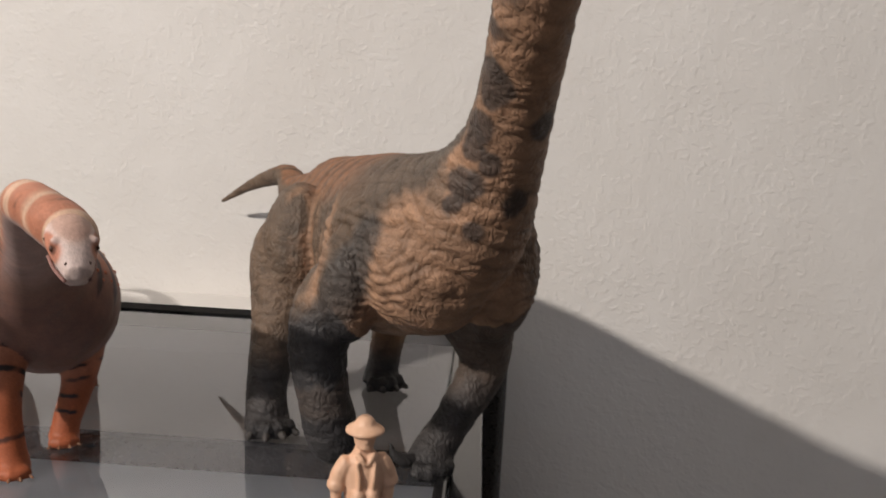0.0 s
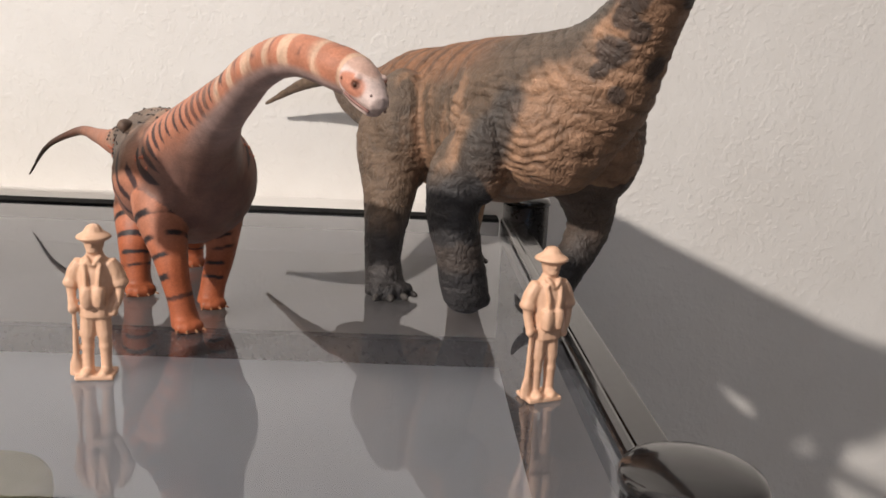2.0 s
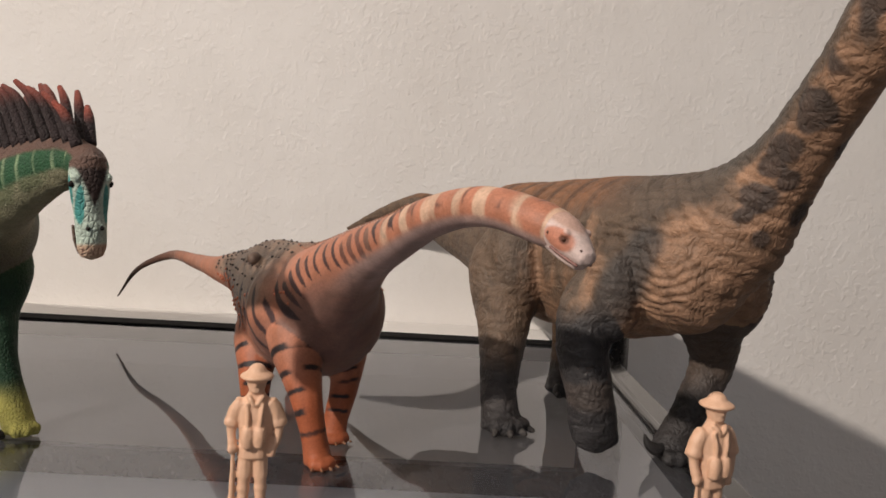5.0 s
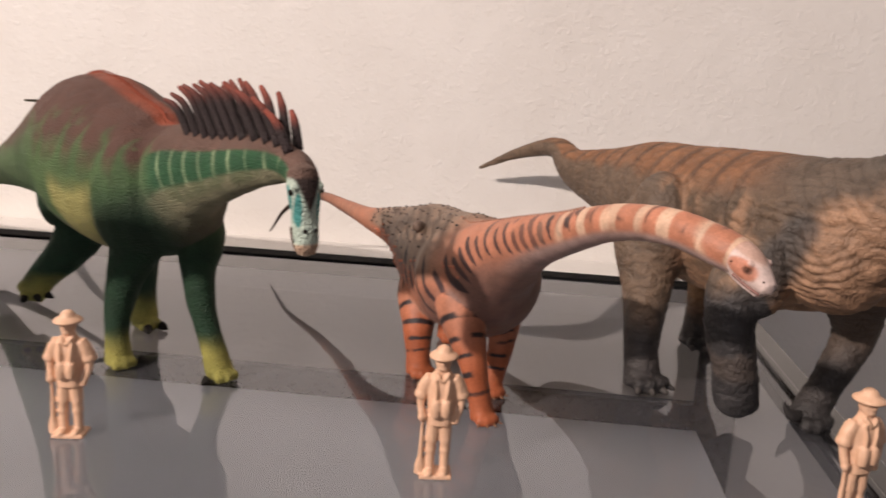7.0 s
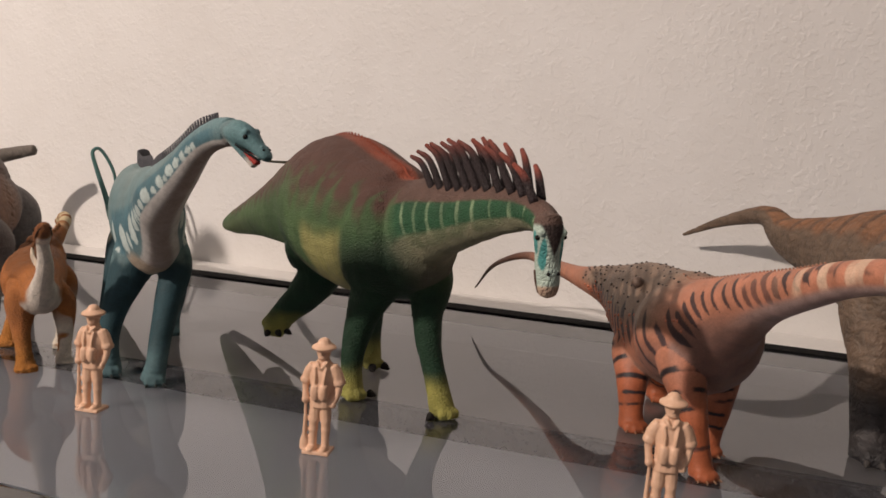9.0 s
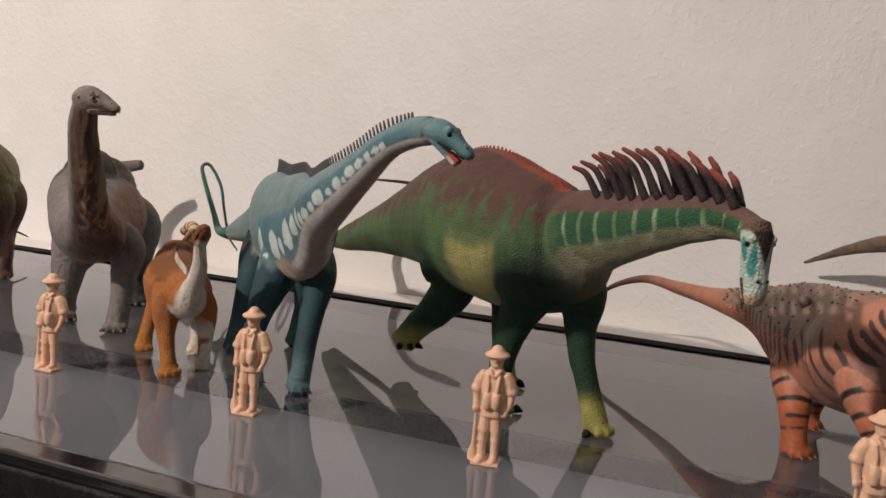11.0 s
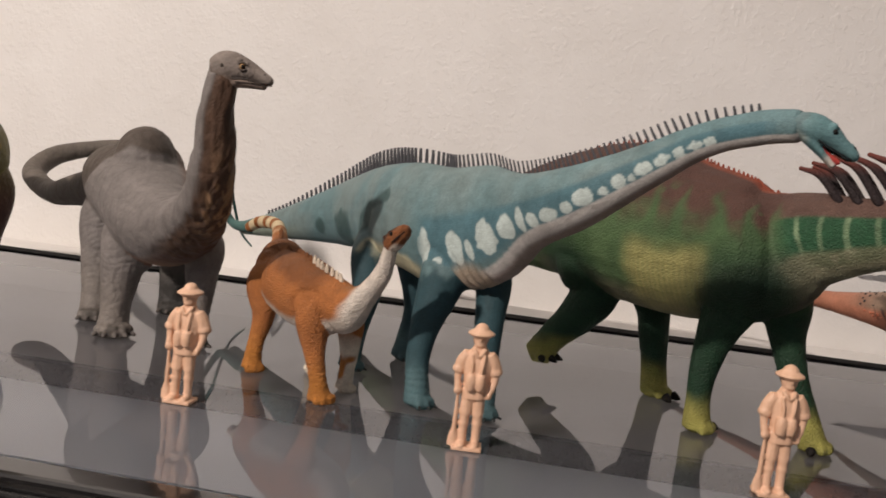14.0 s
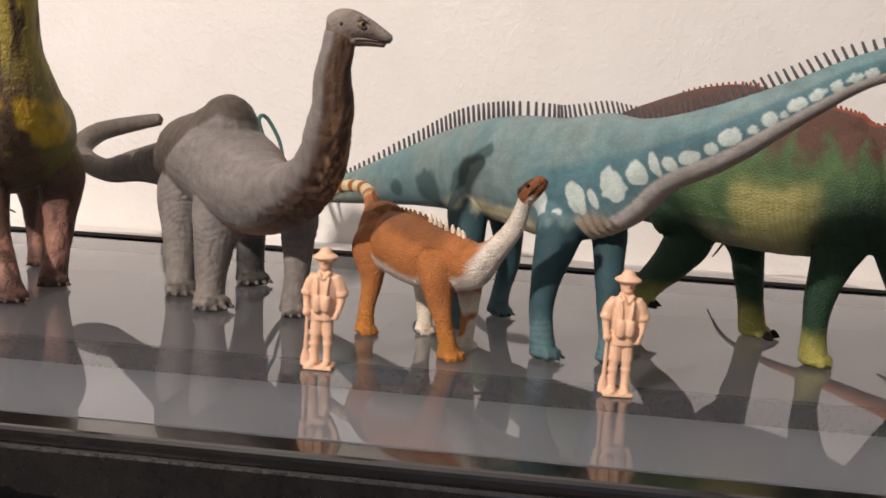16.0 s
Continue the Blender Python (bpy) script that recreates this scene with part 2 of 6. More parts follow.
def ball(c, r, n=14):
    """An ellipsoid's vertices and faces."""
    r = (r, r, r) if np.isscalar(r) else r
    v, f = [], []
    for k in range(1, n):
        th = math.pi * k / n
        for i in range(n):
            ph = 2 * math.pi * i / n
            v.append((c[0] + r[0] * math.sin(th) * math.cos(ph), c[1] + r[1] * math.sin(th) * math.sin(ph), c[2] + r[2] * math.cos(th)))
    for k in range(n - 2):
        for i in range(n):
            j = (i + 1) % n
            f.append((k * n + i, (k + 1) * n + i, (k + 1) * n + j, k * n + j))
    a, b = len(v), len(v) + 1
    v += [(c[0], c[1], c[2] + r[2]), (c[0], c[1], c[2] - r[2])]
    for i in range(n):
        j = (i + 1) % n
        f.append((a, i, j))
        f.append((b, (n - 2) * n + j, (n - 2) * n + i))
    return np.array(v), f


def joined(shells):
    v, f, o = [], [], 0
    for a, b in shells:
        v.append(a)
        f += [tuple(i + o for i in q) for q in b]
        o += len(a)
    return np.vstack(v), f


def fused(shells, voxel, rounds):
    """One skin over all shells: voxel remesh, then smoothing. Returns vertices and faces."""
    v, f = joined(shells)
    me = bpy.data.meshes.new("rough")
    me.from_pydata(v.tolist(), [], f)
    ob = new("rough", me)
    mod = ob.modifiers.new("remesh", "REMESH")
    mod.mode, mod.voxel_size = "VOXEL", voxel
    sm = ob.modifiers.new("smooth", "SMOOTH")
    sm.factor, sm.iterations = 0.5, rounds
    dg = bpy.context.evaluated_depsgraph_get()
    dg.update()
    ev = ob.evaluated_get(dg)
    m2 = bpy.data.meshes.new_from_object(ev)
    n = len(m2.vertices)
    co = np.empty(n * 3)
    m2.vertices.foreach_get("co", co)
    no = np.empty(n * 3)
    m2.vertices.foreach_get("normal", no)
    faces = [tuple(p.vertices) for p in m2.polygons]
    bpy.data.objects.remove(ob)
    bpy.data.meshes.remove(me)
    bpy.data.meshes.remove(m2)
    return co.reshape(-1, 3), no.reshape(-1, 3), faces


def located(v, tubes):
    """For each vertex: the nearest tube, how far along it (0-1), and its up and side share."""
    best = np.full(len(v), 1e9)
    part_id, u, upness, side = np.zeros(len(v), int), np.zeros(len(v)), np.zeros(len(v)), np.zeros(len(v))
    for k, t in enumerate(tubes):
        n = len(t.p)
        for a in range(0, len(v), 20000):
            c = v[a:a + 20000]
            off = c[:, None, :] - t.p[None]
            d = np.linalg.norm(off, axis=2) / np.maximum(t.s[None, :, 3:].mean(axis=2), 0.002)
            i = d.argmin(axis=1)
            dd = d[np.arange(len(c)), i]
            o = off[np.arange(len(c)), i]
            un = (o * t.u[i]).sum(1) / t.s[i, 4]
            wn = (o * t.w[i]).sum(1) / t.s[i, 3]
            m = np.maximum(np.hypot(un, wn), 1e-6)
            sel = dd < best[a:a + 20000]
            idx = np.where(sel)[0] + a
            best[idx] = dd[sel]
            wt = np.exp(-np.clip((d / dd[:, None]) ** 2 - 1, 0, 3) * 14)
            soft = (wt * np.arange(n)[None]).sum(1) / wt.sum(1)
            part_id[idx], u[idx] = k, (soft / (n - 1))[sel]
            upness[idx], side[idx] = (un / m)[sel], (wn / m)[sel]
    return part_id, u, upness, side


def figure_mesh(name, material, groups, coloured=True):
    """One mesh from groups of (vertices, faces, colours)."""
    v = np.vstack([g[0] for g in groups])
    f, o = [], 0
    for g in groups:
        f += [tuple(i + o for i in q) for q in g[1]]
        o += len(g[0])
    me = bpy.data.meshes.new(name)
    me.from_pydata(v.tolist(), [], f)
    if coloured:
        c = np.vstack([g[2] for g in groups])
        at = me.color_attributes.new("paint", "FLOAT_COLOR", "POINT")
        at.data.foreach_set("color", np.hstack([np.clip(c, 0.002, 1), np.ones((len(c), 1))]).ravel())
    me.materials.append(material)
    me.polygons.foreach_set("use_smooth", [True] * len(me.polygons))
    return me


# ---- the room ----
def structure(name, bm, mat, label):
    return tagged(part(name, bm, mat), label, "room", "", "structure")


structure("wall_north", box(-4.0, 2.5, WALL, WALL + 0.12, 0, 2.5), WALL_PAINT, "off-white wall with fine orange-peel roller texture")
south = tagged(new("wall_south"), "plain grey unseen room wall with one window, darkened to cut bounced light", "room", "", "structure")
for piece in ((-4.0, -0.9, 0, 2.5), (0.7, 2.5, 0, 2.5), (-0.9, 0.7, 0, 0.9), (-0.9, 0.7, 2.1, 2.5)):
    part("wall_piece", box(piece[0], piece[1], -3.12, -3.0, piece[2], piece[3]), LOW_BOUNCE_PAINT, south)
# assumed window out of view, built around the fill lamp
window = tagged(new("window_1"), "unseen white window added to carry the cool fill light", "window", "", "structure")
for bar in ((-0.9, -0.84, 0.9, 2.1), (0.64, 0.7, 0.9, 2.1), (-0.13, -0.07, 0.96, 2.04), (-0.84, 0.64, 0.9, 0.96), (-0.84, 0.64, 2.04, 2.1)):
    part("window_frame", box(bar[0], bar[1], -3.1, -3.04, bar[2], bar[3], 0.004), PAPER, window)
# added strip, wall-coloured so the dark gap behind the rail reads as wall
structure("gap_filler", box(-4.0, 0.002, 0.5690, WALL - 0.0005, TABLE - 0.03, TABLE + 0.0004, 0.0015), WALL_PAINT, "wall-coloured filler strip added over the shaded gap behind the stand")
structure("wall_west", box(-4.12, -4.0, -3.12, WALL + 0.12, 0, 2.5), LOW_BOUNCE_PAINT, "plain grey unseen room wall, darkened to cut bounced light")
structure("wall_east", box(2.5, 2.62, -3.12, WALL + 0.12, 0, 2.5), LOW_BOUNCE_PAINT, "plain grey unseen room wall, darkened to cut bounced light")
structure("floor", box(-4.0, 2.5, -3.0, WALL, -0.1, 0), FLOOR_WOOD, "brown wooden floor under the stand")
structure("ceiling", box(-4.12, 2.62, -3.12, WALL + 0.12, 2.5, 2.6), CEILING_PAINT, "plain white ceiling")

# ---- the glass stand ----
LEFT, RIGHT, FRONT, BACK = -1.12, 0.018, 0.199, 0.548
stand = thing("glass_stand", "low black-framed stand with a clear glass top", "stand", at=((LEFT + RIGHT) / 2, 0.38, 0))
pane = part("glass_top", box(LEFT, RIGHT, FRONT, BACK, TABLE - 0.006, TABLE), GLASS, stand, "clear glossy glass top")
pane.data.materials.append(GLASS_BODY)
for p in pane.data.polygons:
    p.material_index = 0 if p.normal.z > 0.9 else 1
part("front_rail", box(LEFT - 0.016, RIGHT - 0.002, FRONT - 0.0135, FRONT - 0.0005, TABLE - 0.016, TABLE + 0.0004, 0.0022, 3), BLACK_GLOSS, stand, "polished black front rail")
part("front_strip", box(LEFT - 0.016, RIGHT - 0.004, FRONT - 0.0160, FRONT - 0.0136, TABLE - 0.019, TABLE - 0.004, 0.001, 2), BLACK_RAIL, stand)
part("back_rail", box(LEFT, RIGHT, BACK + 0.0005, BACK + 0.0175, TABLE - 0.010, TABLE + 0.0012, 0.001, 2), BLACK_MATTE, stand)
part("side_rail", box(RIGHT + 0.0005, RIGHT + 0.005, FRONT, BACK, TABLE - 0.012, TABLE + 0.0025, 0.0012, 2), BLACK_GLOSS, stand)
part("side_ledge", box(RIGHT + 0.0055, RIGHT + 0.0165, FRONT + 0.012, BACK, TABLE - 0.012, TABLE + 0.0005, 0.001, 2), BLACK_GLOSS, stand)
part("side_rail", box(LEFT - 0.016, LEFT - 0.0005, FRONT, BACK, TABLE - 0.012, TABLE + 0.0025, 0.0012, 2), BLACK_GLOSS, stand)
part("lower_shelf", box(LEFT, RIGHT + 0.006, FRONT + 0.02, BACK + 0.0035, 0.394, 0.400, 0.001), SHELF, stand, "pale bluish lower shelf")
part("cross_bar", box(LEFT - 0.01, RIGHT + 0.012, BACK + 0.004, BACK + 0.016, 0.397, 0.417, 0.002, 2), BLACK_RAIL, stand, "black cross bar between the back posts")
for px, py in ((RIGHT + 0.0065, FRONT - 0.008), (RIGHT + 0.018, BACK + 0.010), (LEFT - 0.02, FRONT - 0.009), (LEFT - 0.02, BACK + 0.010)):
    r = 0.0148
    leg = part("post", lathe([(r, 0), (r, TABLE + 0.0095), (r - 0.0006, TABLE + 0.0105)], px, py), BLACK_RAIL, stand, "round black tubular post", True)
    cap = part("cap", lathe([(r + 0.0008, TABLE + 0.0106), (r + 0.001, TABLE + 0.0125), (r + 0.0002, TABLE + 0.0142), (r * 0.86, TABLE + 0.0154), (r * 0.5, TABLE + 0.0164), (r * 0.15, TABLE + 0.0168)], px, py), BLACK_GLOSS, leg, "domed glossy black cap", True)
    cap.location = (0, 0, 0)

cloth_bm = bmesh.new()
nx, nz = 220, 14
grid = [[cloth_bm.verts.new((LEFT + (RIGHT - 0.012 - LEFT) * i / nx, FRONT - 0.017 + 0.002 * math.sin(i * 0.37) * j / nz + 0.0015 * math.sin(i * 0.11 + 1) - 0.004 * (j / nz) ** 2, TABLE - 0.0165 - 0.042 * j / nz + 0.0008 * math.sin(i * 0.9) * (1 - j / nz))) for i in range(nx + 1)] for j in range(nz + 1)]
for j in range(nz):
    for i in range(nx):
        cloth_bm.faces.new((grid[j][i], grid[j + 1][i], grid[j + 1][i + 1], grid[j][i + 1]))
cloth = part("cloth_cover", cloth_bm, FABRIC, None, "", True)
tagged(cloth, "black textured cloth hanging under the front rail of the stand", "cloth")
sol = cloth.modifiers.new("thick", "SOLIDIFY")
sol.thickness = 0.002

scrap_bm = bmesh.new()
corners = ((-0.0680, 0.1880), (-0.0612, 0.1945), (-0.0606, 0.1866), (-0.0655, 0.1864))
sheet = []
for j in range(9):
    row = []
    for i in range(9):
        a, c = i / 8, j / 8
        px = (corners[0][0] * (1 - a) + corners[1][0] * a) * (1 - c) + (corners[3][0] * (1 - a) + corners[2][0] * a) * c
        py = (corners[0][1] * (1 - a) + corners[1][1] * a) * (1 - c) + (corners[3][1] * (1 - a) + corners[2][1] * a) * c
        row.append(scrap_bm.verts.new((px + 0.0002 * math.sin(j * 2.1 + i), py + 0.0002 * math.sin(i * 2.7), TABLE + 0.0008 + 0.0012 * a * a)))
    sheet.append(row)
for j in range(8):
    for i in range(8):
        scrap_bm.faces.new((sheet[j][i], sheet[j + 1][i], sheet[j + 1][i + 1], sheet[j][i + 1]))
scrap = tagged(part("paper_scrap", scrap_bm, PAPER, None, "", True), "torn scrap of white paper lying on the black front rail", "paper")
scrap.modifiers.new("thick", "SOLIDIFY").thickness = 0.0003

round_lid = part("round_lid", lathe([(0.0235, 0.4003), (0.0265, 0.4030), (0.0278, 0.4090), (0.0275, 0.4150), (0.0258, 0.4185), (0.0225, 0.4205), (0.0120, 0.4214), (0.0004, 0.4217)], -0.2135, 0.3515), CREAM, None, "", True)
tagged(round_lid, "pale cream round lid lying on the lower shelf under the glass", "lid")

lamp = thing("floor_lamp", "slim white floor lamp standing in the room, lit", "lamp", at=(LAMP[0], LAMP[1], 0))
part("base", lathe([(0.12, 0.0), (0.12, 0.012), (0.112, 0.02), (0.02, 0.026)], LAMP[0], LAMP[1]), BULB_GLASS, lamp, "", True)
part("pole", lathe([(0.010, 0.0265), (0.010, LAMP[2] - 0.121)], LAMP[0], LAMP[1], 20), BULB_GLASS, lamp, "", True)
part("socket", lathe([(0.018, LAMP[2] - 0.12), (0.021, LAMP[2] - 0.05), (0.016, LAMP[2] - 0.045)], LAMP[0], LAMP[1], 24), BULB_GLASS, lamp, "", True)


# ---- dinosaur figures ----
def toes(at, heading, r, n, spread, col, claws=0.0):
    """Toe balls and claws at the front of a foot."""
    balls, tips = [], []
    base = math.atan2(heading[1], heading[0])
    for k in range(n):
        a = base + (k - (n - 1) / 2) * spread
        c = (at[0] + math.cos(a) * r * 1.0, at[1] + math.sin(a) * r * 1.0, at[2] + r * 0.36)
        balls.append(ball(c, (r * 0.40, r * 0.40, r * 0.44), 8))
        if claws:
            d = np.array((math.cos(a), math.sin(a), -0.35))
            p = np.array(c) + d * r * 0.22
            far = 0.55 if claws > 0.2 else 0.34
            tips.append(Tube([(*p, r * claws), (*(p + d * r * 0.25), r * claws * 0.8), (*(p + d * r * far), r * (0.05 if claws > 0.2 else claws * 0.5))], 6, (0, 0, 1), 8))
    return balls, tips


def spike(base, tip, r, bend=(0, 0, 0), n=7, seg=7, blunt=0.15):
    b, t = np.array(base, float), np.array(tip, float)
    mid = (b + t) / 2 + np.array(bend)
    side = (1, 0, 0) if abs((t - b)[2]) > abs((t - b)[0]) else (0, 0, 1)
    return Tube([(*b, r), (*mid, r * 0.85), (*t, r * blunt)], n, side, seg)


def plain(shell, col):
    v, f = shell
    return v, f, np.tile(np.array(col)[None, :], (len(v), 1))


def figure_part(name, mat, groups, parent, base, label=""):
    """One painted piece of a moulded figure, under its thing or part."""
    ob = new(name, figure_mesh(name, mat, [(g[0] - base, g[1], g[2]) for g in groups]))
    ob.parent = parent
    if label:
        ob["label"] = label
    return ob


def dinosaur(name, label, spine, legs, heading, paint, mat, voxel, rounds=10, blobs=(), extras=None, toe=(3, 0.55, 0.0), claw_col=(0.02, 0.02, 0.02), crease=(0.0003, 90), up=(0, 0, 1), n_spine=110, grain=(1.0, 1.0, 0.55), sculpt=None, nails=None):
    """A standing toy sauropod: body and limbs fused to one painted skin; head, claws and spines are pieces of their own.
    nails: for a leg's number, the turns from the heading at which it has claws, in place of one on each toe."""
    s = Tube([(a, b, c + TABLE, *r) for a, b, c, *r in spine], n_spine, up, 28)
    limbs = []
    for g in legs:
        top = np.array((g[0][0], g[0][1], g[0][2] + TABLE))
        near = s.p[np.linalg.norm(s.p - top, axis=1).argmin()]
        root = top + (near - top) * 0.75 + np.array((0, 0, 0.006))
        limbs.append([(*root, g[0][3] * 0.8)] + [(a, b, c + TABLE, *r) for a, b, c, *r in g])
    tubes = [s] + [Tube(g, 30, (heading[0], heading[1], 0.001), 18) for g in limbs]
    shells = [t.shell() for t in tubes]
    claw = []
    for i, g in enumerate(legs):
        fx, fy, fz, fr = g[-1][:4]
        foot = (fx, fy, fz + TABLE - 0.0015)
        bl, cl = toes(foot, heading, fr, toe[0], toe[1], None, toe[2])
        shells += bl
        if nails and i in nails:
            cl = []
            for turn in nails[i]:
                a = math.atan2(heading[1], heading[0]) + turn
                cl += toes(foot, (math.cos(a), math.sin(a)), fr * 1.08, 1, 0, None, toe[2] * 1.25)[1]
        claw += cl
    shells += [ball((c[0], c[1], c[2] + TABLE), r) for c, r in blobs]
    v, n, f = fused(shells, voxel, rounds)
    pid, u, upn, side = located(v, tubes)
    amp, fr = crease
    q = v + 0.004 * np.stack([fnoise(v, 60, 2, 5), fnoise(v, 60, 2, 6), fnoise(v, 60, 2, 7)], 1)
    # creases to push in; some paints also darken them, as shade would
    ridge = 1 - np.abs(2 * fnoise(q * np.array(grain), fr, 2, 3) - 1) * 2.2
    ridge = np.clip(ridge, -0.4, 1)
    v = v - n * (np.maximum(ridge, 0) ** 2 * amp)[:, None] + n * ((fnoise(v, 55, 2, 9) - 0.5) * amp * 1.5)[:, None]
    if sculpt:
        v = v + n * sculpt(v, pid, u, upn, side)[:, None]
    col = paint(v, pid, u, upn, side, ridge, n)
    base = np.array((v[:, 0].mean(), v[:, 1].mean(), TABLE))
    pieces = [("body", [(v, f, col)], "", [])]
    pieces += [("claw", [plain(t.shell(), claw_col)], "", []) for t in claw]
    if extras:
        pieces += extras(s, tubes)
    toy = thing(name, label, "toy dinosaur", "", base, "toy dinosaurs on the stand")
    for piece, groups, note, inner in pieces:
        for g in [*groups, *(h for row in inner for h in row[1])]:
            g[0][:, 2] = np.maximum(g[0][:, 2], TABLE + 0.0002)
        ob = figure_part(piece, mat, groups, toy, base, note)
        if piece in ("back_studs", "flank_warts", "neck_ridge", "back_comb"):
            ob["kind"] = "stuff"
        for small, held, remark in inner:
            figure_part(small, mat, held, ob, base, remark)
    return toy


def reach(v, at, size):
    """Distance of each vertex from a place over the glass, in units of size."""
    return np.linalg.norm((v - np.array((at[0], at[1], at[2] + TABLE))) / np.array(size), axis=1)


def along(v, points):
    """Distance of each vertex from a line of places over the glass."""
    best = np.full(len(v), 9.0)
    pts = [np.array((a, b, c + TABLE)) for a, b, c in points]
    for p, q in zip(pts, pts[1:]):
        t = np.clip(((v - p) @ (q - p)) / ((q - p) @ (q - p)), 0, 1)
        best = np.minimum(best, np.linalg.norm(v - p - t[:, None] * (q - p), axis=1))
    return best


def at_spine(s, u):
    """Centre, up, side, tangent and half sizes of a spine at 0-1."""
    k = min(int(u * (len(s.p) - 1)), len(s.p) - 2)
    a = u * (len(s.p) - 1) - k
    g = lambda arr: arr[k] * (1 - a) + arr[k + 1] * a
    return g(s.p), g(s.u), g(s.w), g(s.t), g(s.s[:, 3]), g(s.s[:, 4])


def sculpted_head(base, fwd, up, skull, jaw, paint, knobs=(), dots=(), lines=()):
    """A head modelled in millimetres: x forward, y to the side (mirrored), z up from its base.
    Rows of skull and jaw are x, z, half width, half height; dots are x, y, z, radius, colour; lines are points, radius, colour."""
    f = np.array(fwd, float)
    f = f / np.linalg.norm(f)
    k = np.array(up, float)
    k = k - f * (k @ f)
    k = k / np.linalg.norm(k)
    w = np.cross(f, k)
    o = np.array(base) + np.array((0, 0, TABLE))
    at = lambda x, y, z: o + (f * x + w * y + k * z) * 0.001
    sh = [Tube([(*at(x, 0, z), a * 0.001, b * 0.001) for x, z, a, b in rows], 30, tuple(k), 22).shell() for rows in (skull, jaw)]
    for x, y, z, rad in knobs:
        for sd in (-1, 1):
            sh.append(ball(at(x, y * sd, z), rad * 0.001, 8))
    v, n, faces = fused(sh, 0.00036, 3)
    q = (v - o) @ np.stack([f, w, k], 1) * 1000
    out = [(v, faces, paint(v, q[:, 0], q[:, 1], q[:, 2]))]
    eyes = []
    for order, (x, y, z, rad, col) in enumerate(dots):
        for sd in (-1, 1):
            spot = plain(ball(at(x, y * sd, z), rad * 0.001, 10), col)
            if order == 0:
                eyes.append(("eye", [spot], ""))
            else:
                out.append(spot)
    for pts, rad, col in lines:
        for sd in (-1, 1):
            out.append(plain(Tube([(*at(x, y * sd, z), rad * 0.001) for x, y, z in pts], 14, tuple(k), 6).shell(), col))
    return [("head", out, "", eyes)]


SKIN_WRINKLED = skin("wrinkled_skin", 0.58, 1100, 0.22, 0.0003, 0.18, 0.35, True, 0.35)
SKIN_SCALY = skin("scaly_skin", 0.62, 720, 0.55, 0.0006, 0.25, 0.22)
SKIN_SMOOTH = skin("smooth_skin", 0.5, 1500, 0.2, 0.0002, 0.2, 0.35)
SKIN_MATT = skin("matt_skin", 0.64, 1000, 0.3, 0.0003, 0.25, 0.22)
SKIN_FINE = skin("fine_scaled_skin", 0.62, 900, 0.7, 0.0006, 0.3, 0.25)


SKIN_GREY = skin("grey_skin", 0.62, 1300, 0.22, 0.0002, 0.22, 0.28, True, 0.16)


def tone(v, rgb):
    return np.tile(np.array(lin(*rgb))[None, :], (len(v), 1))


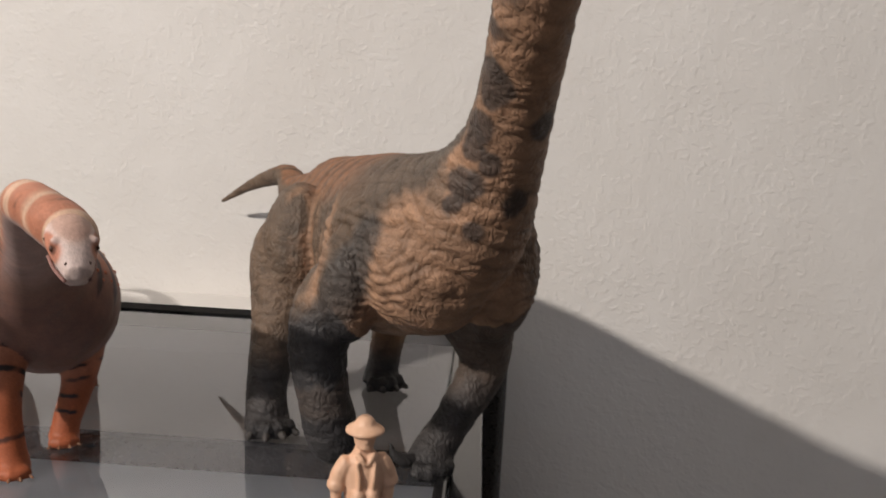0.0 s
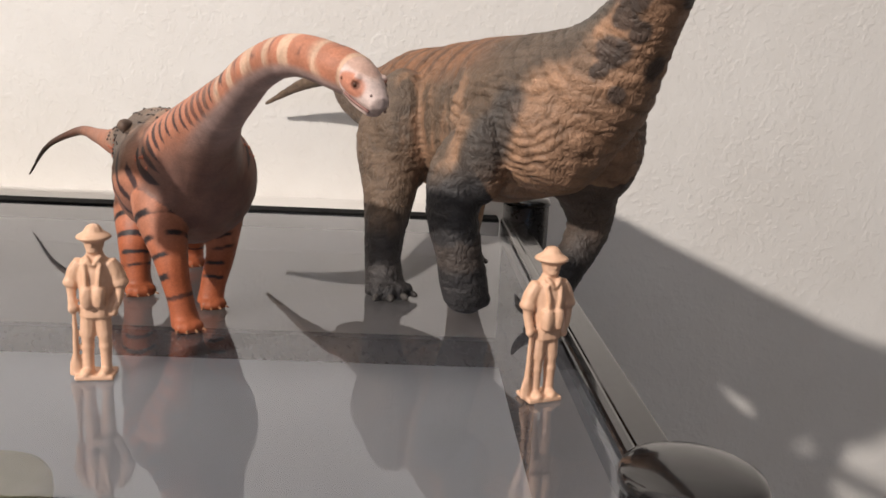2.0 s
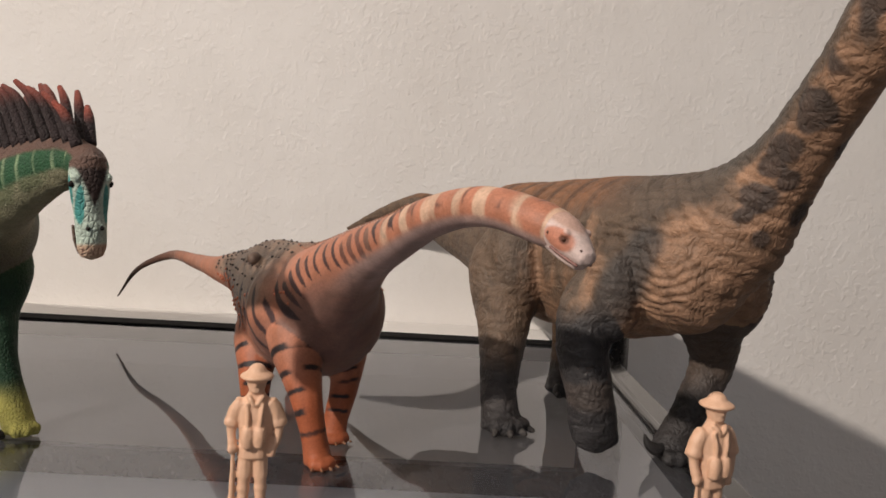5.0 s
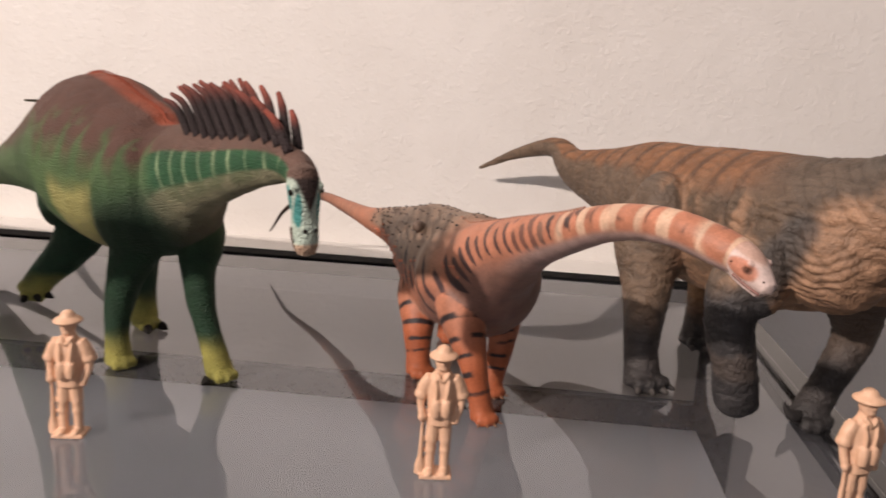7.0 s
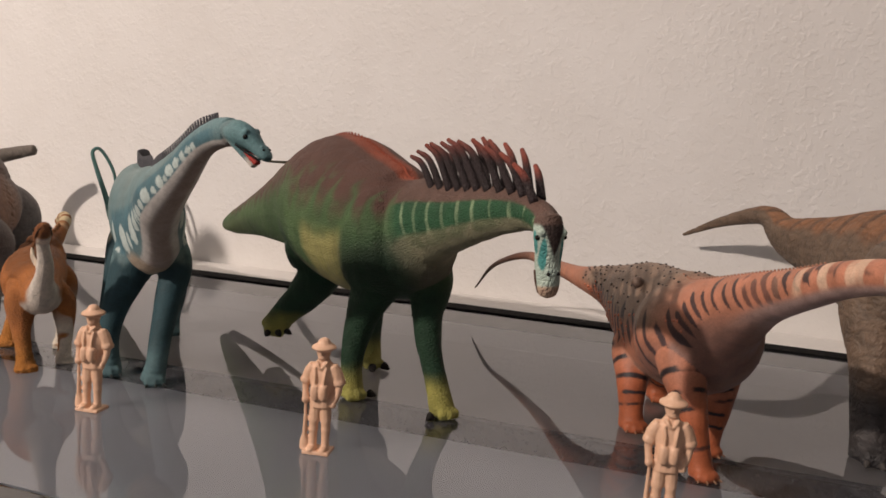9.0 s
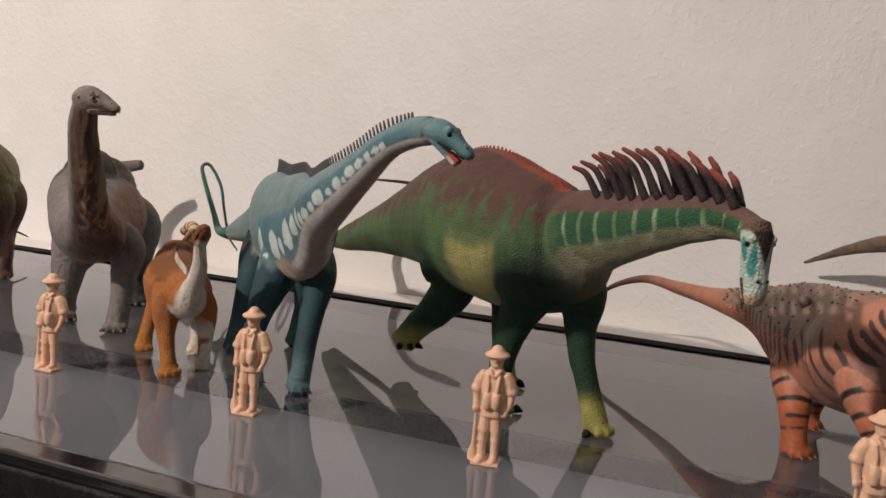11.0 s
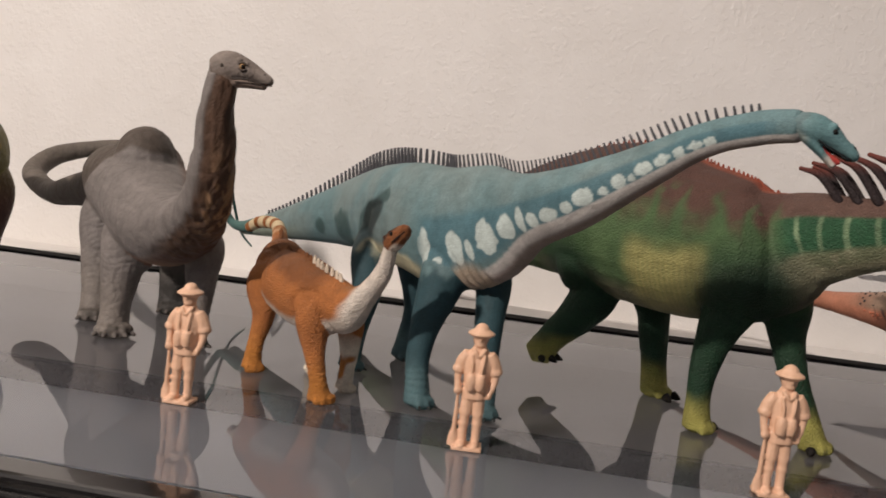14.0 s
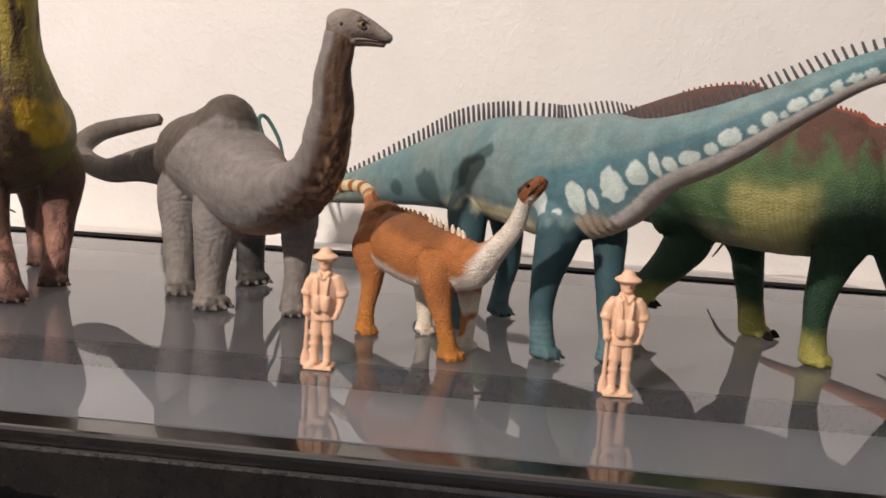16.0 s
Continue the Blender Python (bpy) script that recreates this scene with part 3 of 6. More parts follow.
def brachio_paint(v, pid, u, up, side, ridge, n):
    c = tone(v, (108, 90, 75))
    big = fnoise(v, 26, 3, 11)
    mid = fnoise(v, 70, 3, 13)
    fine = fnoise(v, 120, 3, 12)
    body = pid == 0
    z = v[:, 2] - TABLE
    streak = fnoise(v * np.array((1.3, 1.3, 0.4)), 110, 3, 21)
    c = blend(c, lin(92, 82, 74), smooth(0.45, 0.65, big) * 0.6)
    # tan chest with cross folds, streaked flank, thigh and groin
    tan = smooth(1.15, 0.80, reach(v, (0.010, 0.306, 0.074), (0.020, 0.024, 0.026)) + 0.5 * (mid - 0.5))
    tan = np.maximum(tan, smooth(1.1, 0.7, reach(v, (-0.036, 0.386, 0.074), (0.013, 0.024, 0.026)) + 0.5 * (mid - 0.5)) * smooth(0.40, 0.62, streak) * 0.8)
    tan = np.maximum(tan, smooth(1.1, 0.7, reach(v, (-0.023, 0.340, 0.070), (0.010, 0.022, 0.026)) + 0.5 * (mid - 0.5)) * smooth(0.42, 0.64, streak) * 0.75)
    tan = np.maximum(tan, body * smooth(-0.45, -0.75, up + 0.3 * (mid - 0.5)) * smooth(0.34, 0.42, u))
    tan = np.maximum(tan, body * smooth(0.58, 0.62, u) * smooth(0.42, 0.12, up + 0.5 * (mid - 0.5)) * (0.35 + 0.65 * smooth(0.40, 0.55, fnoise(v * np.array((1.2, 1.2, 0.5)), 150, 2, 77))))
    tan = np.clip(tan, 0, 1)
    c = blend(c, lin(170, 133, 106), tan * (0.62 + 0.38 * fine))
    # slate shoulder running down to the front leg
    sl = smooth(0.010, 0.005, along(v, ((-0.006, 0.318, 0.084), (-0.012, 0.321, 0.070), (-0.019, 0.321, 0.054))) + 0.004 * (mid - 0.5))
    c = blend(c, lin(70, 66, 64), sl * 0.8)
    # folds darkened by depth: the shade in them painted into the colour
    fold_shade = np.clip(-brachio_folds(v, pid, u, up, side) / 0.0012, 0, 1)
    c = c * (1 - np.where(body, 0.50, 0.22) * fold_shade)[:, None]
    # russet back with darker bands
    back = body * smooth(0.42, 0.72, up + 0.3 * (mid - 0.5)) * smooth(0.08, 0.16, u) * smooth(0.58, 0.52, u)
    c = blend(c, lin(142, 98, 68), back * 0.85)
    band = smooth(0.55, 0.9, np.sin(u * 175 + 2.5 * side + 2 * (big - 0.5))) * back
    c = blend(c, lin(84, 64, 52), band * 0.7)
    # dark spots on throat and neck
    spot = np.zeros(len(v))
    for x, y, h, r in ((0.0265, 0.2990, 0.0893, 0.0038), (0.0235, 0.2965, 0.1032, 0.0058), (0.0296, 0.2910, 0.1075, 0.0036), (0.0268, 0.2880, 0.1190, 0.0046), (0.0315, 0.2765, 0.1305, 0.0052),
                       (0.0320, 0.2680, 0.1420, 0.0056), (0.0251, 0.2935, 0.1111, 0.0040), (0.0300, 0.2790, 0.1270, 0.0042), (0.0195, 0.2990, 0.0960, 0.0034), (0.0390, 0.2950, 0.0960, 0.0050), (0.0430, 0.2850, 0.1180, 0.0045)):
        spot = np.maximum(spot, smooth(1.15, 0.80, reach(v, (x, y, h), (r * 1.1, r * 1.4, r)) + 1.9 * (mid - 0.5) + 1.0 * (fine - 0.5)))
    high = body * smooth(0.142, 0.150, z) * smooth(0.55, 0.2, up)
    spot = np.maximum(spot, high * smooth(0.56, 0.63, fnoise(v, 105, 1, 35) + 0.15 * (fine - 0.5)))
    c = blend(c, lin(66, 60, 58), spot * body * 0.85)
    c = blend(c, lin(86, 80, 74), body * smooth(0.6, 0.66, u) * smooth(0.35, 0.7, up) * 0.9)
    c = blend(c, lin(112, 92, 76), body * smooth(0.16, 0.05, u) * 0.6)
    # legs: brown-grey upper parts, slate feet, tan far hind leg
    leg = pid > 0
    c = blend(c, lin(112, 92, 76), (pid == 1) * smooth(0.40, 0.62, streak) * 0.7)
    zz = z + 0.026 * (big - 0.5) + 0.012 * (streak - 0.5)
    low = np.where(pid == 1, smooth(0.036, 0.022, zz), np.where(pid == 4, smooth(0.040, 0.026, zz), smooth(0.064, 0.050, zz))) * leg
    c = blend(c, lin(56, 54, 55), low * np.where(pid == 3, 1.0, 0.9))
    c = blend(c, lin(100, 88, 80), (pid == 3) * smooth(0.010, 0.005, np.abs(z - 0.030)) * smooth(0.50, 0.64, mid) * 0.45)
    c = blend(c, lin(92, 80, 72), (pid == 4) * smooth(0.022, 0.040, z) * 0.8)
    c = blend(c, lin(172, 130, 92), (pid == 2) * smooth(0.9, 0.6, u) * 0.85)
    c = blend(c, lin(42, 42, 44), leg * smooth(0.90, 1.0, u) * 0.6)
    # wrinkles toned down in the colour for the shade inside them
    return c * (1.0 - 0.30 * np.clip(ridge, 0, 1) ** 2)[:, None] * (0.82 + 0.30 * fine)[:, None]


def leg_folds(v, pid, u, up, side):
    """Rings of wrinkles down the legs, faint ones over the flanks, long furrows up the neck."""
    warp = fnoise(v, 50, 2, 71) - 0.5
    z = v[:, 2] - TABLE
    ring = np.abs(np.sin(math.pi * (z + 0.020 * warp + 0.004 * fnoise(v, 150, 2, 76)) / 0.0034)) ** 0.6 - 0.75
    leg = (pid > 0) * smooth(0.2, 0.4, u) * 0.00032
    flank = (pid == 0) * smooth(0.46, 0.52, u) * smooth(0.74, 0.70, u) * smooth(0.5, 0.1, up) * 0.0008 * smooth(0.35, 0.6, fnoise(v, 60, 2, 74))
    stretch = v * np.array((1, 1, 0.10))
    neck = (pid == 0) * smooth(0.74, 0.80, u) * (fnoise(stretch, 420, 2, 8) - 0.5) * 0.0016
    return ring * (leg + flank) + neck


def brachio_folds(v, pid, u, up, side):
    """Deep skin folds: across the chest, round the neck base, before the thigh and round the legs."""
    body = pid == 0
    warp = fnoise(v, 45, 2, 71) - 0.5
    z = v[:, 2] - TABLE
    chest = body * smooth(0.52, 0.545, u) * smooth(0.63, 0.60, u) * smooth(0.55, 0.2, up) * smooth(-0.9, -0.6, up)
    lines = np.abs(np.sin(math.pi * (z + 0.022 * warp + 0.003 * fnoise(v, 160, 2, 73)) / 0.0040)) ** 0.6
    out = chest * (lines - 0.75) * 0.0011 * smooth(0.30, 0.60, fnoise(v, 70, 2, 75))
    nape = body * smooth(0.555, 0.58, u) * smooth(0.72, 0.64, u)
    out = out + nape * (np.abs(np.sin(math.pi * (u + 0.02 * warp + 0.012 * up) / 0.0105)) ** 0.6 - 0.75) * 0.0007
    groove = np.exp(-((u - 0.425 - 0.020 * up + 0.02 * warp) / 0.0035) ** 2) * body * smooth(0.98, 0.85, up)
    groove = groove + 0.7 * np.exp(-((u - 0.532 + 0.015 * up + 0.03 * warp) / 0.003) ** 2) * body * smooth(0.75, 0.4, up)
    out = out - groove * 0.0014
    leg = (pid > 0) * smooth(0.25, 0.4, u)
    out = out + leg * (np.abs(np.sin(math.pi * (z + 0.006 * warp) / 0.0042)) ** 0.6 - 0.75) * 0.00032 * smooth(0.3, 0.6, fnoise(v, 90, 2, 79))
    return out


def brachio_extras(s, tubes):
    horn = Tube([(0.0125, 0.3385, TABLE + 0.0050, 0.0026), (0.0080, 0.3345, TABLE + 0.0058, 0.0024), (0.0045, 0.3330, TABLE + 0.0085, 0.0016), (0.0030, 0.3330, TABLE + 0.0120, 0.0004)], 12, (0, 0, 1), 10)
    return [("claw", [plain(horn.shell(), lin(46, 44, 44))], "curved dark thumb claw", [])]


B_HEAD = (0.46, -0.89)
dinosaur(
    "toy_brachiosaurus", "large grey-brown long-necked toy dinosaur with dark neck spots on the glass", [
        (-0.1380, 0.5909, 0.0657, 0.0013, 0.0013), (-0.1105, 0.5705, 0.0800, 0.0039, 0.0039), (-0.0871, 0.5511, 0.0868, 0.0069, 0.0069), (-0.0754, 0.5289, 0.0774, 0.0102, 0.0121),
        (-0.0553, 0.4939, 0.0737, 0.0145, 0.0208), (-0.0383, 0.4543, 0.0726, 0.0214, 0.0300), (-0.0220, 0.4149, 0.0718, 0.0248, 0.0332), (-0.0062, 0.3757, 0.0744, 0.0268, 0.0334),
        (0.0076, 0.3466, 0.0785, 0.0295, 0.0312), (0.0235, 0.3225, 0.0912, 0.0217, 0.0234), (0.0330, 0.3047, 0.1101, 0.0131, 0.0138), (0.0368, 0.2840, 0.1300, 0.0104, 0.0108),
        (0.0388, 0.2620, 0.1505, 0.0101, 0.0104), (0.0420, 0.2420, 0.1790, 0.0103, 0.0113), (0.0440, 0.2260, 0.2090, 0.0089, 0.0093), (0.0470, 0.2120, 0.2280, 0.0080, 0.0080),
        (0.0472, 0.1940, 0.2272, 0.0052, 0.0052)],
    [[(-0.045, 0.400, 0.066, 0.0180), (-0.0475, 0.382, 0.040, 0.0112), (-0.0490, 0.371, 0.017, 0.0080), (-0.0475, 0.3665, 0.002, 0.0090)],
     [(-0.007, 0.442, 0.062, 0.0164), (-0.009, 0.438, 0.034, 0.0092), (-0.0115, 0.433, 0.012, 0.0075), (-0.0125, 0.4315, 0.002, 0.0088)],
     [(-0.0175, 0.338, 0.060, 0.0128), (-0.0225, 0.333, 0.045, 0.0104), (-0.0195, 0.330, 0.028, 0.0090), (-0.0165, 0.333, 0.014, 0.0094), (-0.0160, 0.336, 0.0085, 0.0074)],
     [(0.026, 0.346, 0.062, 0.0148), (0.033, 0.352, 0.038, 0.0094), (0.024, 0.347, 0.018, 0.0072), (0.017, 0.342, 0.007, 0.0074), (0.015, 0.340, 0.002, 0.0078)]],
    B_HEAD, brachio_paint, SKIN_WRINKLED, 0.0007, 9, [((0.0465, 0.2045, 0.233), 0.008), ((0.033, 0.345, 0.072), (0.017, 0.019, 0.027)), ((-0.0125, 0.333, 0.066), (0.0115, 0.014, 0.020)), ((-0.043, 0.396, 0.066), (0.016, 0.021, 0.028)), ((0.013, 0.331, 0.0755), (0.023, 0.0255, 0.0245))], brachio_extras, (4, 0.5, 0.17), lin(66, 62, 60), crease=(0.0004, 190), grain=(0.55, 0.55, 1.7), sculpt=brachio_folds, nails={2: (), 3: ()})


def ampelo_paint(v, pid, u, up, side, ridge, n):
    c = tone(v, (180, 120, 95))
    fine = fnoise(v, 140, 3, 3)
    big = fnoise(v, 40, 2, 4)
    body = pid == 0
    u = u * 0.968
    # grey plate area on the back
    back = body * smooth(0.15, 0.45, up + 0.25 * (big - 0.5)) * smooth(0.34, 0.40, u) * smooth(0.66, 0.60, u)
    c = blend(c, lin(134, 112, 96), back)
    # mauve-brown belly and throat
    under = body * smooth(-0.15, -0.55, up) * smooth(0.45, 0.52, u)
    c = blend(c, lin(140, 110, 98), under * 0.85)
    c = blend(c, lin(124, 92, 82), body * smooth(0.56, 0.62, u) * smooth(0.76, 0.68, u) * smooth(0.25, -0.2, up) * 0.85)
    # broken dark strokes on flank and neck, each of its own length and slant
    wv = u * 78 + 2.2 * big + 0.9 * up
    lane = np.floor(wv)
    ph = np.abs(wv - lane - 0.5) * 2
    r1, r2, r3 = (np.sin(lane * q) * 0.5 + 0.5 for q in (91.7, 37.1, 57.3))
    neckward = smooth(0.64, 0.70, u)
    high, low = 0.34 + 0.22 * r1 + 0.45 * neckward, -0.05 - 0.42 * r2 + 0.12 * neckward
    taper = smooth(low - 0.12, low + 0.25, up) * smooth(high + 0.10, high - 0.08, up)
    st = smooth(0.02, -0.10, ph - (0.32 + 0.30 * r3) * taper) * (taper > 0.02)
    st = st * body * smooth(0.38, 0.42, u) * smooth(0.86, 0.82, u) * (1 - 0.25 * neckward * (r2 > 0.6)) * smooth(0.26, 0.38, fnoise(v, 120, 2, 44) + 0.12)
    c = blend(c, lin(50, 42, 48), st * 0.92)
    # pale bands towards the head
    nk = body * smooth(0.77, 0.82, u)
    wb = smooth(0.10, 0.85, np.sin(u * 235 + 6.0 * (big - 0.5)))
    c = blend(c, lin(206, 176, 152), nk * wb * smooth(-0.45, 0.0, up + 0.5 * (fine - 0.5)) * 0.85)
    c = blend(c, lin(70, 52, 50), nk * smooth(0.70, 0.95, -np.sin(u * 235 + 0.7 + 6.0 * (big - 0.5))) * smooth(0.2, 0.5, up) * smooth(0.42, 0.5, fnoise(v, 120, 2, 14)) * 0.8)
    c = blend(c, lin(176, 150, 144), body * smooth(0.70, 0.78, u) * smooth(-0.05, -0.5, up) * 0.85)
    # tail
    c = blend(c, lin(168, 112, 88), body * smooth(0.38, 0.30, u))
    c = blend(c, lin(74, 56, 48), body * smooth(0.24, 0.05, u))
    # banded legs
    leg = pid > 0
    c = blend(c, lin(164, 90, 58), leg * smooth(0.3, 0.7, u))
    ws = np.sin(u * 58 + 1.4 * (big - 0.5) * 6)
    c = blend(c, lin(44, 36, 38), leg * smooth(0.55, 0.8, ws) * smooth(0.2, 0.3, u) * smooth(0.88, 0.78, u) * smooth(0.33, 0.45, fnoise(v, 110, 2, 5)))
    c = blend(c, lin(196, 160, 130), leg * (pid < 3) * smooth(0.16, 0.22, u) * smooth(0.34, 0.26, u) * 0.5)
    # random tone, with creases painted slightly darker for their shade
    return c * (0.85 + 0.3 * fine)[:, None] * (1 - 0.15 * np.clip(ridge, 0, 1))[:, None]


def ampelo_head(v, x, y, z):
    c = tone(v, (206, 186, 180))
    patch = smooth(1.1, 0.8, np.hypot((x - 6.5) / 4.6, (z - 0.8) / 2.6)) * (np.abs(y) > 1.5)
    c = blend(c, lin(178, 108, 78), patch * 0.85)
    c = blend(c, lin(92, 58, 46), smooth(1.1, 0.7, np.hypot((x - 8.0) / 1.5, (z - 1.4) / 1.1)) * (np.abs(y) > 2) * 0.85)
    c = blend(c, lin(170, 116, 92), smooth(2.4, 0.6, x + 1.6 * (fnoise(v, 200, 2, 9) - 0.5)) * 0.8)
    c = blend(c, lin(176, 140, 124), smooth(3.0, 4.2, z) * 0.8)
    return c * (0.88 + 0.24 * fnoise(v, 300, 2, 2))[:, None]


def ampelo_extras(s, tubes):
    pieces, studs, warts, ridge = [], [], [], []
    rnd = random.Random(4)
    for r in range(-5, 6):
        a = r * 0.21
        for k in range(18):
            u = 0.375 + 0.29 * (k + 0.5 * (r % 2)) / 18
            if rnd.random() < (0.40 if abs(r) >= 4 else 0.25):
                continue
            p, up, w, t, hw, hh = at_spine(s, u + rnd.uniform(-0.003, 0.003))
            c = p + up * hh * math.cos(a) * 0.99 + w * hw * math.sin(a) * 0.99
            nrm = (up * math.cos(a) / hh + w * math.sin(a) / hw)
            nrm = nrm / np.linalg.norm(nrm)
            sz = rnd.uniform(0.0005, 0.0009)
            studs.append(plain(spike(c - nrm * 0.0006, c + nrm * sz * 0.6, sz * 1.1, (0, 0, 0), 3, 6, 0.5).shell(), lin(50, 44, 44)))
    # orange warts lower on the flank
    for k in range(150):
        u, a = rnd.uniform(0.39, 0.70), rnd.choice((-1, 1)) * rnd.uniform(1.05, 1.75)
        p, up, w, t, hw, hh = at_spine(s, u)
        c = p + up * hh * math.cos(a) * 0.99 + w * hw * math.sin(a) * 0.99
        warts.append(plain(ball(c, rnd.uniform(0.0005, 0.0008), 6), lin(188, 112, 84)))
    for k in range(46):
        u = 0.64 + 0.22 * k / 46
        p, up, w, t, hw, hh = at_spine(s, u)
        ridge.append(plain(spike(p + up * hh * 0.9, p + up * (hh + 0.0004) - t * 0.0003, 0.0006, (0, 0, 0), 3, 6, 0.3).shell(), lin(150, 106, 86)))
    pieces += sculpted_head((-0.0520, 0.2270, 0.0925), (0.52, -0.74, -0.38), (0, 0, 1),
                         [(-2, 0, 4.4, 4.5), (3, 0.7, 4.7, 4.7), (7, 0.4, 4.3, 4.1), (11, -0.5, 3.3, 3.0), (13.6, -1.0, 2.4, 2.1)],
                         [(1, -2.6, 3.2, 1.8), (7, -3.2, 3.1, 1.5), (12.2, -3.3, 2.3, 1.2)], ampelo_head,
                         [(7.6, 3.4, 2.6, 1.1), (10.6, 1.6, 1.6, 0.8)],
                         [(8.0, 3.85, 1.4, 0.6, lin(80, 52, 40)), (3.2, 4.5, 0.8, 0.4, lin(96, 64, 52)), (12.4, 1.9, 0.7, 0.5, lin(84, 60, 56))],
                         [([(5, 4.1, -2.0), (9, 3.6, -2.3), (13, 2.2, -2.7)], 0.22, lin(130, 96, 90))])
    knob = plain(ball((-0.1505, 0.3595, TABLE + 0.0672), (0.0030, 0.0034, 0.0026), 10), lin(112, 92, 80))
    return [("back_studs", [*studs, knob], "rows of small black studs", []), ("flank_warts", warts, "", []), ("neck_ridge", ridge, "", [])] + pieces


dinosaur(
    "toy_ampelosaurus", "orange toy dinosaur with black stripes and grey studded back, on glass", [
        (-0.2752, 0.5456, 0.0183, 0.0008, 0.0008), (-0.2617, 0.5428, 0.0368, 0.0017, 0.0017), (-0.2372, 0.5301, 0.0478, 0.0027, 0.0027), (-0.2108, 0.4906, 0.0494, 0.0042, 0.0042),
        (-0.1886, 0.4508, 0.0513, 0.0061, 0.0060), (-0.1655, 0.4193, 0.0520, 0.0105, 0.0130), (-0.1465, 0.3910, 0.0482, 0.0195, 0.0250), (-0.1330, 0.3660, 0.0475, 0.0230, 0.0268),
        (-0.1204, 0.3436, 0.0517, 0.0241, 0.0254), (-0.1144, 0.3259, 0.0620, 0.0169, 0.0174), (-0.1030, 0.3036, 0.0751, 0.0098, 0.0103), (-0.0912, 0.2822, 0.0842, 0.0071, 0.0072),
        (-0.0793, 0.2598, 0.0928, 0.0058, 0.0058), (-0.0665, 0.2391, 0.0965, 0.0051, 0.0053), (-0.0527, 0.2277, 0.0931, 0.0054, 0.0054), (-0.0490, 0.2245, 0.0903, 0.0046, 0.0046)],
    [[(-0.150, 0.374, 0.036, 0.0105), (-0.149, 0.363, 0.021, 0.0072), (-0.148, 0.359, 0.009, 0.0056), (-0.147, 0.358, 0.0015, 0.0062)],
     [(-0.142, 0.398, 0.038, 0.0132), (-0.138, 0.405, 0.018, 0.0070), (-0.139, 0.408, 0.008, 0.0055), (-0.139, 0.407, 0.0015, 0.0057)],
     [(-0.128, 0.330, 0.044, 0.0105), (-0.122, 0.319, 0.025, 0.0062), (-0.118, 0.316, 0.010, 0.0047), (-0.116, 0.315, 0.0015, 0.0053)],
     [(-0.113, 0.350, 0.042, 0.0105), (-0.111, 0.348, 0.024, 0.0062), (-0.1135, 0.344, 0.009, 0.0049), (-0.1145, 0.343, 0.0015, 0.0053)]],
    (0.5, -0.87), ampelo_paint, SKIN_SMOOTH, 0.0007, 9, [((-0.1315, 0.3450, 0.0500), (0.0185, 0.0200, 0.0215))], ampelo_extras, (4, 0.45, 0.07), lin(140, 100, 74), (0.00012, 120))


G_LEN = 0.949  # share of the spine that lies behind the head


